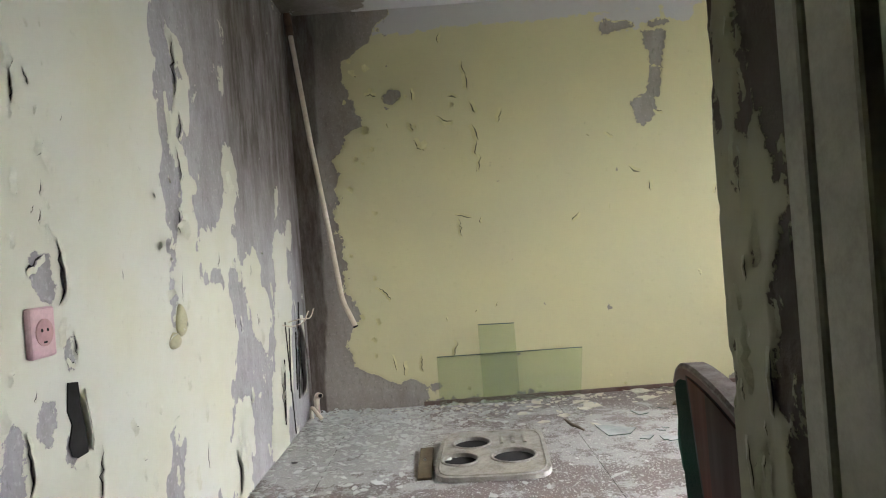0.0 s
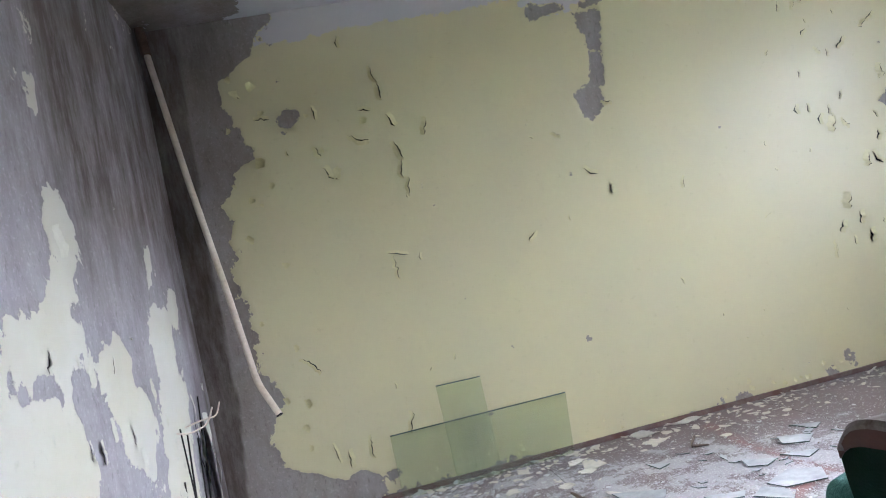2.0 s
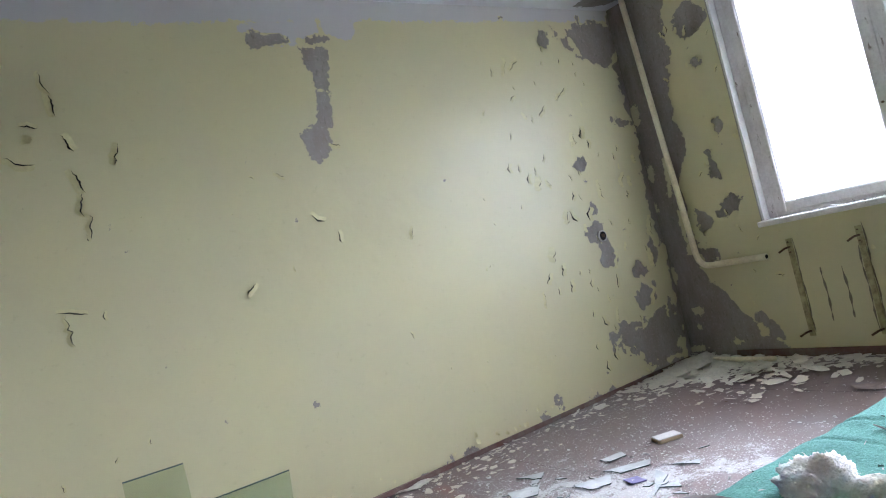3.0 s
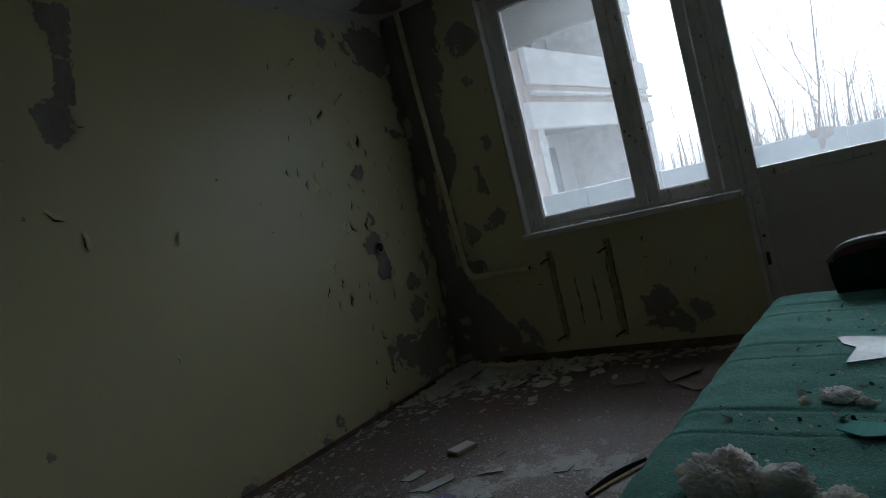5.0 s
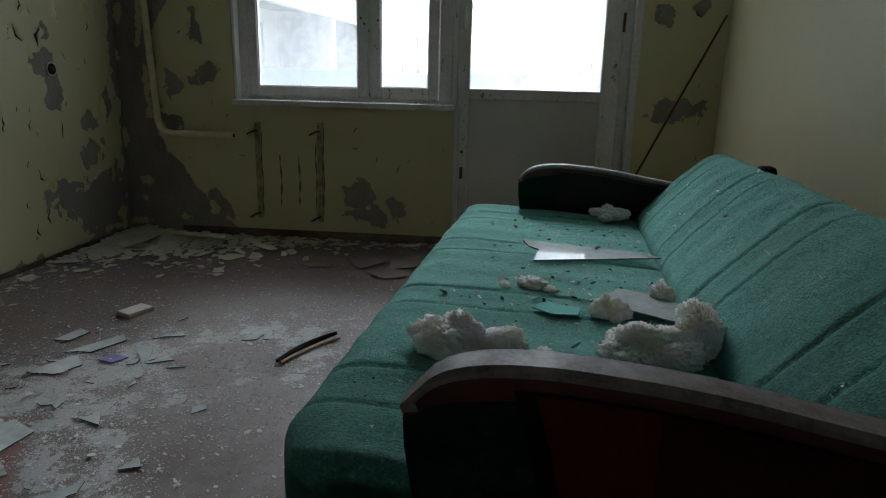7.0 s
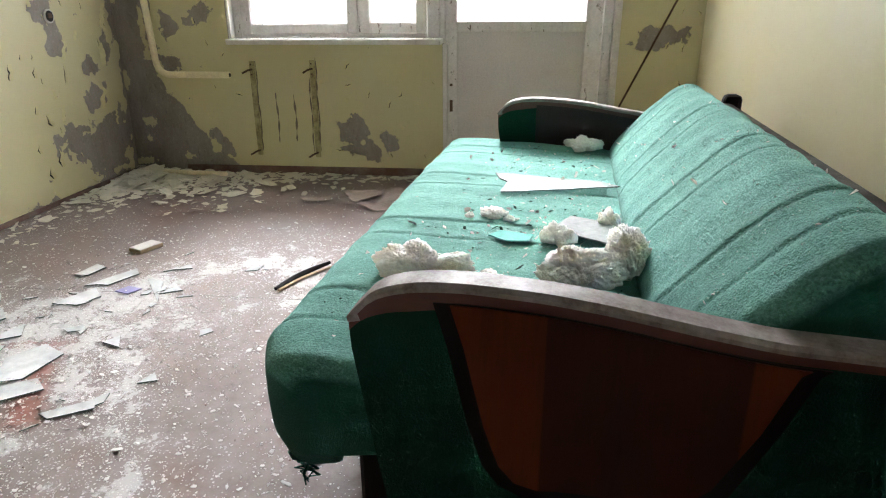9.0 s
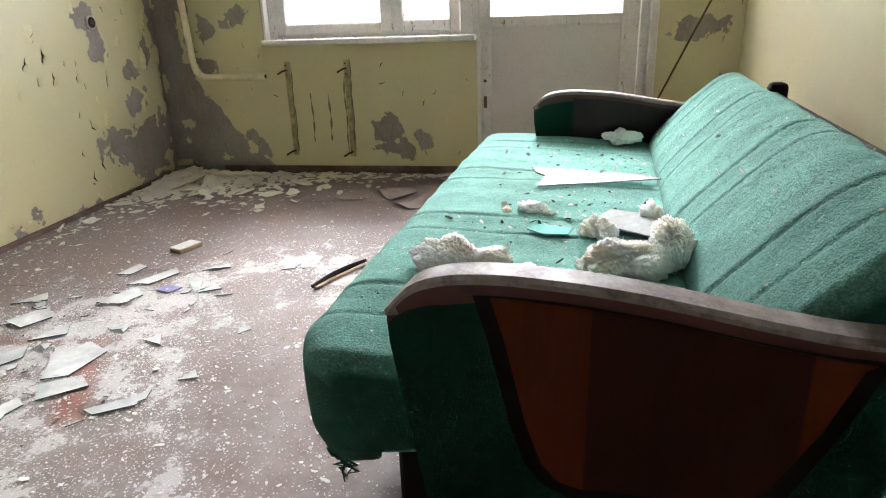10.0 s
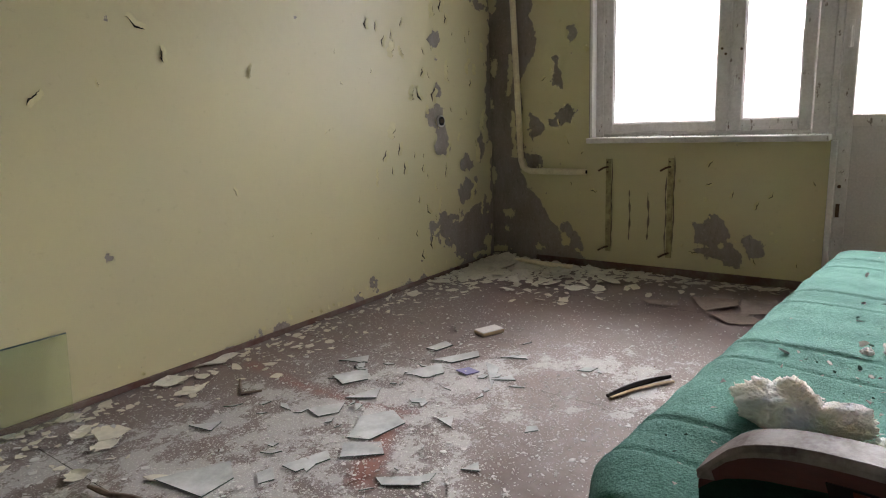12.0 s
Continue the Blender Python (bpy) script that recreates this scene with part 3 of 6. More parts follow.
def plain_fields(u, v):
    return {"peel": -0.2 + 0.3 * np.clip(fbm(u * 6, v * 6, 41) - 0.3, 0, 1), "stain": np.clip(0.25 * fbm(u * 1.4, v * 1.4, 42), 0, 1), "white": v - 2.37 + 0.1 * fbm(u * 9, v * 2, 3)}


coat("wall_coat", wall_south, (1.425, Y_NEAR, 0), (1, 0, 0), (0, 0, 1), X_WIN - 1.425, HIGH, plain_fields, M_SOUTH, step=0.03, lift=-0.004, relief=-0.002)


def jamb_fields(u, v):
    j = fbm(u * 14, v * 4, 51)
    inner = np.clip((u - 0.14) / 0.08, -1, 1)
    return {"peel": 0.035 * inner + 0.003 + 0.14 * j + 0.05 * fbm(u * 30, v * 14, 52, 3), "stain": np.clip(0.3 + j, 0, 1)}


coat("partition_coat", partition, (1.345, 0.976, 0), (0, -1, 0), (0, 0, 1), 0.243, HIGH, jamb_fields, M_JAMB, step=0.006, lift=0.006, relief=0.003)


def ceiling_fields(u, v):
    d = np.minimum(u, Y_FAR - v + 3)
    j = fbm(u * 5, v * 5, 61)
    peel = deepest(0.13 - u + 0.35 * j, blob(u, v, 0.25, 3.75, 0.3, 0.25) + 0.25 * j, deepest(bar(u, v, 2.37, 3.4, 2.40, 3.95, 0.05), blob(u, v, 2.15, 3.58, 0.08, 0.06), blob(u, v, 2.47, 3.60, 0.05, 0.07)) * 0.6 + 0.22 * j + 0.12 * fbm(u * 22, v * 22, 63, 3), blob(u, v, 4.35, 3.8, 0.2, 0.16) + 0.2 * j)
    stain = np.clip(0.8 - u / 0.4, 0, 0.8) + np.clip(1 - np.hypot((u - 2.4) / 0.2, (v - 3.6) / 0.35), 0, 1) * 0.4 + np.clip(1 - np.hypot((u - 4.4) / 0.4, (v - 3.8) / 0.3), 0, 1) * 0.5
    return {"peel": peel, "stain": np.clip(stain, 0, 1)}


coat("ceiling_coat", ceiling, (0, 0.2, HIGH), (1, 0, 0), (0, 1, 0), X_WIN, Y_FAR - 0.2, lambda u, v: ceiling_fields(u, v + 0.2), M_CEIL, step=0.025, lift=-0.002, relief=-0.002)

# the corridor that the camera comes from
bm = box((1.345, -1.6, -0.1), (1.55, Y_NEAR - 0.14, 2.6))
box((0, -1.8, -0.1), (1.55, -1.6, 2.6), bm=bm)
tagged(part("wall_corridor", bm, surface("corridor_paint", (0.42, 0.42, 0.33), rough=0.6)), "dim painted corridor walls outside the room", "wall", kind="structure")
tagged(part("ceiling_corridor", box((-0.2, -1.8, 2.506), (1.7, 0.2, 2.7)), M_CEIL), "whitewashed corridor ceiling", "ceiling", kind="structure")

# a closed door beside the partition's end
casing = tagged(new("door_2"), "closed olive-grey door with worn moulded casing in the corridor", "door", kind="structure")
M_CASING = surface("casing_paint", (0.36, 0.36, 0.285), (0.28, 0.275, 0.22), rough=0.5, scale=12)
for y0, y1, x0 in ((0.684, 0.731, 1.313), (0.590, 0.676, 1.316)):
    part("casing_moulding", box((x0, y0, 0.0), (1.3445, y1, 2.1), 0.006), M_CASING, casing)
leaf2 = part("door_leaf", box((1.330, -0.18, 0.01), (1.3445, 0.578, 2.05), 0.004), M_CASING, casing)
part("leaf_panel", box((1.322, -0.06, 0.15), (1.331, 0.47, 0.95), 0.004), M_CASING, leaf2)
part("leaf_panel", box((1.322, -0.06, 1.05), (1.331, 0.47, 1.95), 0.004), M_CASING, leaf2)
part("casing_moulding", box((1.31, -0.26, 0.0), (1.3445, -0.19, 2.1), 0.006), M_CASING, casing)

# floor: hardboard sheets over a slab
floor = tagged(part("floor", box((-0.2, -1.8, -0.3), (X_WIN + 0.02, Y_FAR, -0.008)), M_SEAM), "red-brown painted hardboard floor under white plaster dust", "floor", kind="structure")


def red_wear(x, y):
    """A trodden streak where the red paint shows."""
    t = np.clip(deepest(bar(x, y, 2.33, 3.8, 2.28, 3.35, 0.045), bar(x, y, 2.28, 3.35, 2.33, 2.93, 0.05), bar(x, y, 2.32, 2.98, 1.93, 2.78, 0.06)) / 0.05 + 0.8 * fbm(x * 9, y * 9, 78, 3), 0, 1)
    return t


def dust_at(x, y):
    d = 0.10 + 0.9 * fbm(x * 1.3, y * 1.3, 71, 3)
    y = (y - 0.1672 + 0.0164 * x) / 0.9757
    d = d + 1.0 * np.clip(1 - np.hypot((x - 0.55) / 1.3, (y - 3.2) / 1.3), 0, 1) + 0.35 * np.clip(1 - np.hypot((x - 2.2) / 0.9, (y - 3.1) / 0.8), 0, 1)
    d = d + 0.5 * np.clip(1 - np.abs(np.hypot(x - 2.7, (y - 2.55)) - 0.35) / 0.16, 0, 1) * (x > 2.6) * (y < 2.95)
    d = d + 0.4 * np.clip(1 - np.abs((y - 2.3) - 0.55 * (x - 1.7)) / 0.14, 0, 1) * (x < 2.3)
    d = d - 0.7 * red_wear(x, y * 0.9757 + 0.1672 - 0.0164 * x)
    for cx, cy, q in ((1.86, 3.0, 0.45), (2.5, 2.85, 0.4), (2.25, 3.35, 0.4), (2.43, 2.3, 0.25)):
        d = d + 0.20 * np.clip(1.2 - np.hypot(x - cx, y - cy) / q, 0, 1)
    d = d - 0.5 * np.clip((x - 3.2) / 0.8, 0, 1) - 0.25 * np.clip((2.2 - y), 0, 1)
    return np.clip(d, -0.4, 0.9)


cuts_x, cuts_y = (0.0, 0.28, 1.50, 2.72, 3.94, 4.6), (-1.6, 0.36, 1.78, 4.0)
for x0, x1 in zip(cuts_x, cuts_x[1:]):
    for y0, y1 in zip(cuts_y, cuts_y[1:]):
        if x0 >= 1.5 and y1 < 0.4:
            continue        # beyond the wall behind the sofa
        nx, ny = max(2, int((x1 - x0) / 0.03)), max(2, int((y1 - y0) / 0.03))
        gx, gy = np.meshgrid(np.linspace(x0 + 0.0014, x1 - 0.0014, nx + 1), np.linspace(y0 + 0.0014, y1 - 0.0014, ny + 1), indexing="ij")
        gz = 0.003 * fbm(gx * 2, gy * 2, 77)
        idx = np.arange(gx.size).reshape(gx.shape)
        fc = np.stack([idx[:-1, :-1], idx[1:, :-1], idx[1:, 1:], idx[:-1, 1:]], -1).reshape(-1, 4)
        me = bpy.data.meshes.new("floor_sheet")
        me.from_pydata(np.stack([gx, gy, gz], -1).reshape(-1, 3).tolist(), [], fc.tolist())
        me.attributes.new("dust", "FLOAT", "POINT").data.foreach_set("value", dust_at(gx, gy).reshape(-1).astype(np.float32))
        me.attributes.new("worn", "FLOAT", "POINT").data.foreach_set("value", red_wear(gx, gy).reshape(-1).astype(np.float32))
        link_mesh("floor_sheet", me, M_FLOOR, floor)

baseboard = tagged(new("baseboard"), "low red-brown wooden skirting, worn and dusty", "baseboard", kind="structure")
part("skirting", box((0.7, Y_FAR - 0.02, 0.001), (X_WIN - 0.06, Y_FAR - 0.007, 0.027), 0.004), M_SKIRT, baseboard)
part("skirting", box((X_WIN - 0.022, 1.975, 0.001), (X_WIN - 0.009, Y_FAR - 0.35, 0.05), 0.004), M_SKIRT, baseboard)

# ---------------------------------------------------------------- window and balcony door
FX0, FX1 = 4.655, 4.735


def frame_bars(bm, y0, y1, z0, z1, wl, wr, wb, wt, x0, x1, bevel=0.006):
    box((x0, y0, z0), (x1, y0 + wr, z1), bevel, bm)
    box((x0, y1 - wl, z0), (x1, y1, z1), bevel, bm)
    box((x0 + 0.001, y0 + wr, z0), (x1 - 0.001, y1 - wl, z0 + wb), bevel, bm)
    box((x0 + 0.001, y0 + wr, z1 - wt), (x1 - 0.001, y1 - wl, z1), bevel, bm)
    return bm


def sash(name, parent, y0, y1, z0, z1, side, bottom, label=""):
    s = part(name, frame_bars(bmesh.new(), y0, y1, z0, z1, side, side, bottom, 0.06, FX0 - 0.006, FX1 - 0.02), M_FRAME, parent, label)
    p = part("pane", box((FX0 + 0.02, y0 + side - 0.006, z0 + bottom - 0.006), (FX0 + 0.024, y1 - side + 0.006, z1 - 0.054)), M_PANE, s)
    p.visible_shadow = False
    bm = bmesh.new()
    frame_bars(bm, y0 + side - 0.008, y1 - side + 0.008, z0 + bottom - 0.008, z1 - 0.052, 0.014, 0.014, 0.014, 0.014, FX0 + 0.004, FX0 + 0.018, 0.003)
    part("glazing_bead", bm, M_FRAME, s)
    return s


WIN_L, WIN_R = OPEN_L - 0.025, OPEN_R - 0.025     # both are set 25 mm along the wall below
window_1 = tagged(new("window_1"), "old two-sash window with flaking off-white frame", "window", kind="structure")
bm = frame_bars(bmesh.new(), 1.965, WIN_L - 0.015, SILL, TOP, 0.05, 0.075, 0.03, 0.05, FX0, FX1 + 0.03)
box((FX0 + 0.002, 2.43, SILL + 0.03), (FX1, 2.462, TOP - 0.05), 0.004, bm)
part("window_frame", bm, M_FRAME, window_1)
s1 = sash("sash", window_1, 2.458, 3.185, SILL + 0.022, TOP - 0.045, 0.064, 0.058)
s2 = sash("sash", window_1, 2.045, 2.445, SILL + 0.022, TOP - 0.045, 0.06, 0.066)
for s, y in ((s2, 2.425),):
    bm = box((FX0 - 0.016, y - 0.011, 1.13), (FX0 - 0.006, y + 0.011, 1.22), 0.003)
    tube([(FX0 - 0.012, y, 1.2), (FX0 - 0.04, y, 1.2), (FX0 - 0.042, y, 1.10)], 0.006, 8, bm)
    part("window_handle", bm, M_FRAME, s, "white painted turn handle")
for y, z in ((2.50, 1.3), (2.40, 1.29), (2.48, 1.27)):
    part("bolt_head", tube([(FX0 - 0.012, y, z), (FX0 - 0.004, y, z)], 0.007, 8), M_RUST, window_1)
bm = box((X_WIN - 0.075, 1.945, 0.797), (4.66, WIN_L - 0.006, 0.83), 0.006)
part("window_sill", bm, M_FRAME, window_1, "thick chipped white sill board")
part("reveal_lining", box((X_WIN - 0.004, WIN_L - 0.016, 0.832), (4.78, WIN_L - 0.002, TOP)), surface("reveal_paint", (0.80, 0.79, 0.77), (0.70, 0.68, 0.65), rough=0.5, scale=7), window_1)

door_1 = tagged(new("door_1"), "closed off-white balcony door with a large pane and flat lower panel", "door", kind="structure")
part("door_frame", frame_bars(bmesh.new(), WIN_R + 0.005, 1.963, 0.02, TOP, 0.03, 0.05, 0.03, 0.05, FX0 - 0.01, FX1 + 0.03), M_FRAME, door_1)
leaf = part("door_leaf", frame_bars(bmesh.new(), 1.02, 1.93, 0.055, TOP - 0.055, 0.07, 0.10, 0.12, 0.075, FX0 - 0.016, FX1 - 0.02), M_FRAME, door_1)
part("lower_panel", box((FX0 + 0.0, 1.11, 0.17), (FX1 - 0.03, 1.865, 0.88), 0.004), surface("panel_paint", (0.66, 0.63, 0.61), (0.59, 0.56, 0.54), rough=0.5, scale=3), leaf, "flat greyish-white lower panel")
part("middle_rail", box((FX0 - 0.014, 1.115, 0.865), (FX1 - 0.022, 1.862, 0.925), 0.005), M_FRAME, leaf)
p = part("pane", box((FX0 + 0.02, 1.11, 0.915), (FX0 + 0.024, 1.87, TOP - 0.12)), M_PANE, leaf)
p.visible_shadow = False
bm = box((FX0 - 0.026, 1.885, 1.25), (FX0 - 0.016, 1.907, 1.38), 0.003)
tube([(FX0 - 0.02, 1.896, 1.35), (FX0 - 0.055, 1.896, 1.35), (FX0 - 0.058, 1.896, 1.25)], 0.007, 8, bm)
part("door_handle", bm, M_FRAME, leaf, "painted turn handle")
part("keyhole_plate", box((FX0 - 0.02, 1.887, 0.40), (FX0 - 0.016, 1.905, 0.47), 0.001), M_RUST, leaf)
part("bolt_head", tube([(FX0 - 0.022, 1.896, 0.56), (FX0 - 0.014, 1.896, 0.56)], 0.009, 8), M_RUST, leaf)
part("hinge", tube([(FX0 - 0.02, 1.018, 1.25), (FX0 - 0.02, 1.018, 1.35)], 0.008, 8), M_RUST, leaf)
part("side_casing", box((X_WIN - 0.014, 1.915, 0.0), (X_WIN + 0.05, 1.942, 0.797), 0.004), M_FRAME, door_1)
part("side_casing", box((X_WIN - 0.012, WIN_R - 0.035, 0.0), (X_WIN + 0.06, WIN_R + 0.004, TOP + 0.02), 0.004), M_FRAME, door_1)
part("threshold", box((X_WIN + 0.0, WIN_R, 0.0), (X_WIN + 0.2, 1.94, 0.05), 0.006), M_FRAME, door_1)

window_1.location.y = door_1.location.y = 0.025

# ---------------------------------------------------------------- pipes and fittings
riser = tagged(part("heating_pipe", tube(bent([(4.545, 3.815, 2.49), (4.545, 3.785, 1.73), (4.545, 3.735, 0.62), (4.545, 3.275, 0.62)], 0.09), 0.0195, 14), M_PIPE, smooth=True), "bent yellow heating riser with its cut end", "pipe")
part("cut_end", tube([(4.545, 3.276, 0.62), (4.545, 3.272, 0.62)], 0.0125, 12), M_BLACK, riser, "dark open pipe end")
part("sleeve", tube([(4.545, 3.757, 1.08), (4.545, 3.754, 1.02)], 0.021, 12), M_PIPE, riser)
loose = tagged(part("loose_pipe", tube(bent([(0.045, 3.955, 2.39), (0.12, 3.955, 1.71), (0.19, 3.955, 1.17), (0.245, 3.955, 0.70), (0.317, 3.925, 0.54)], 0.05), 0.0155, 14), M_PIPE_PALE, smooth=True), "cream heating pipe hanging loose from the corner", "pipe")
part("cut_end", tube([(0.3172, 3.9249, 0.5395), (0.3197, 3.9235, 0.532)], 0.0158, 12), M_BLACK, loose, "dark open pipe end")
part("ceiling_sleeve", tube([(0.036, 3.955, 2.5), (0.046, 3.955, 2.36)], 0.024, 12), M_RUST, loose)
stub = tagged(part("pipe_stub", tube(bent([(0.05, 3.90, 0.0), (0.05, 3.90, 0.14), (0.085, 3.84, 0.145)], 0.04), 0.017, 12), M_PIPE_PALE, smooth=True), "short cream pipe stub standing out of the floor corner", "pipe")
part("cut_end", tube([(0.0855, 3.839, 0.145), (0.088, 3.835, 0.145)], 0.013, 12), M_BLACK, stub)
part("elbow", tube(bent([(0.02, 3.86, 0.0), (0.03, 3.82, 0.09), (0.10, 3.77, 0.02)], 0.03), 0.012, 10), M_PIPE_PALE, stub)
tagged(part("fallen_pipe", tube(bent([(4.50, 3.78, 0.012), (4.46, 3.70, 0.028), (4.43, 3.55, 0.03), (4.47, 3.33, 0.018)], 0.05), 0.015, 10), M_PIPE, smooth=True), "length of yellow pipe lying at the wall foot", "pipe")


def bracket(y, z0, z1):
    b = tagged(new("radiator_bracket"), "flat steel radiator bracket strip with bent hooks", "bracket", "radiator brackets")
    part("strip", box((4.583, y - 0.016, z0), (4.594, y + 0.016, z1), 0.002), M_STRIP, b)
    for z in (z0 + 0.03, z1 - 0.05):
        part("hook", tube(bent([(4.59, y, z), (4.545, y + 0.01, z), (4.535, y + 0.045, z - 0.02)], 0.015), 0.006, 8), M_RUST, b)
    for k in range(3):
        part("screw", tube([(4.585, y + 0.004, z1 - 0.02 - 0.03 * k), (4.578, y + 0.004, z1 - 0.02 - 0.03 * k)], 0.005, 6), M_RUST, b)


bracket(3.145, 0.12, 0.70)
bracket(2.765, 0.11, 0.705)

sb = tagged(new("socket_box"), "empty black socket hole in the yellow wall", "socket")
part("ring", tube([(4.005, 3.993, 0.968), (4.005, 3.985, 0.968)], 0.036, 20), M_PLASTERBIT, sb)
part("cup", tube([(4.005, 3.986, 0.968), (4.005, 3.982, 0.968)], 0.028, 18), M_BLACK, sb)
part("terminal", box((3.99, 3.975, 0.958), (4.017, 3.983, 0.981), 0.003), M_RUST, sb)

so = tagged(new("wall_socket"), "pink plastic power socket on the peeling wall", "socket")
part("plate", box((0.006, 1.31, 0.80), (0.024, 1.395, 0.91), 0.006), M_PINK, so)
part("well", tube([(0.02, 1.352, 0.855), (0.026, 1.352, 0.855)], 0.030, 20), surface("pink_worn", (0.48, 0.28, 0.28), rough=0.5), so)
for dy in (-0.010, 0.010):
    part("hole", tube([(0.024, 1.352 + dy, 0.86), (0.0265, 1.352 + dy, 0.86)], 0.004, 8), M_BLACK, so)
part("earth_pin", box((0.024, 1.346, 0.832), (0.0268, 1.358, 0.836), 0.0005), M_BLACK, so)

rod = tagged(part("thin_rod", tube([(4.575, 0.52, 1.34), (4.57, 0.92, 0.46), (4.56, 1.12, 0.004)], 0.006, 8), M_RUST), "thin dark rod leaning in the corner by the balcony door", "rod")

# scratched lines between the brackets
M_SCORE = surface("scored_plaster", (0.20, 0.17, 0.13), (0.13, 0.11, 0.085), rough=0.9, scale=14)
for y, z0, z1, w in ((3.01, 0.20, 0.51, 0.007), (2.895, 0.21, 0.50, 0.008), (3.125, 0.14, 0.70, 0.005), (2.79, 0.13, 0.60, 0.006), (2.745, 0.15, 0.72, 0.006)):
    zs = np.linspace(z0, z1, 14)
    ws = w * (0.55 + 0.45 * np.sin(zs * 61 + y * 9)) * np.clip(np.minimum(zs - z0, z1 - zs) / 0.03 + 0.25, 0, 1)
    ys = y + 0.003 * np.sin(zs * 23 + y)
    bm = bmesh.new()
    rows = [[bm.verts.new((x, a + q * b, c)) for x, q in ((X_WIN + 0.01, -1), (X_WIN - 0.0085, -1), (X_WIN - 0.0085, 1), (X_WIN + 0.01, 1))] for a, b, c in zip(ys, ws, zs)]
    for a, b in zip(rows, rows[1:]):
        for k in range(4):
            bm.faces.new((a[k], b[k], b[(k + 1) % 4], a[(k + 1) % 4]))
    bmesh.ops.recalc_face_normals(bm, faces=bm.faces)
    part("score", bm, M_SCORE, wall_east, "dark scratched line in the paint")

# grooves cut for the lost radiator in the pale wall
for k, (y0, z0, y1, z1, w) in enumerate(((3.78, 0.72, 3.64, 0.18, 0.007), (3.37, 0.45, 3.31, 0.12, 0.010), (3.66, 0.56, 3.60, 0.24, 0.006), (3.52, 0.6, 3.46, 0.26, 0.006), (3.44, 0.64, 3.50, 0.02, 0.003))):
    d = Vector((0, y1 - y0, z1 - z0))
    n = d.normalized().cross(Vector((1, 0, 0))) * w / 2
    bm = bmesh.new()
    a, b = Vector((0.007, y0, z0)), Vector((0.007, y1, z1))
    lo = [bm.verts.new(p) for p in (a - n * 0.4, a + n * 0.4, (a + b) / 2 + n, b + n * 0.5, b - n * 0.5, (a + b) / 2 - n)]
    f = bm.faces.new(lo)
    r = bmesh.ops.extrude_face_region(bm, geom=[f])
    bmesh.ops.translate(bm, verts=[v for v in r["geom"] if isinstance(v, bmesh.types.BMVert)], vec=(0.006, 0, 0))
    bmesh.ops.recalc_face_normals(bm, faces=bm.faces)
    part("groove", bm, M_BLACK, wall_west, "dark groove in the plaster")
wire = tagged(part("bare_wire", tube(bent([(0.004, 3.52, 0.63), (0.06, 3.55, 0.64), (0.10, 3.67, 0.63), (0.11, 3.72, 0.68)], 0.03), 0.0035, 8), M_PIPE_PALE), "bent pale wire sticking out of the wall", "wire", "wall wires")
tagged(part("bare_wire", tube(bent([(0.004, 3.40, 0.63), (0.04, 3.46, 0.61), (0.09, 3.54, 0.62), (0.11, 3.58, 0.68)], 0.03), 0.0035, 8), M_PIPE_PALE), "bent pale wire sticking out of the wall", "wire", "wall wires")

# ---------------------------------------------------------------- the sofa
sofa = tagged(new("sofa"), "worn green boucle sofa bed with dark wooden arms, dusty and torn", "sofa")
sofa.matrix_world = Matrix.Translation((1.514, 1.778, 0)) @ Matrix.Rotation(radians(-5.0), 4, "Z")
LEN = 2.05
SEAMS = (0.20, 0.335, 0.70, 0.835, 1.22, 1.355, 1.72, 1.855)


def padding(u):
    """Height lost in the seams and won on the swell between them."""
    z = np.zeros_like(u)
    for c in SEAMS:
        z = z - 0.0062 * np.exp(-((u - c) / 0.0075) ** 2)
    return z + 0.006 * np.cos(u * 2 * np.pi / 0.17) * 0.3


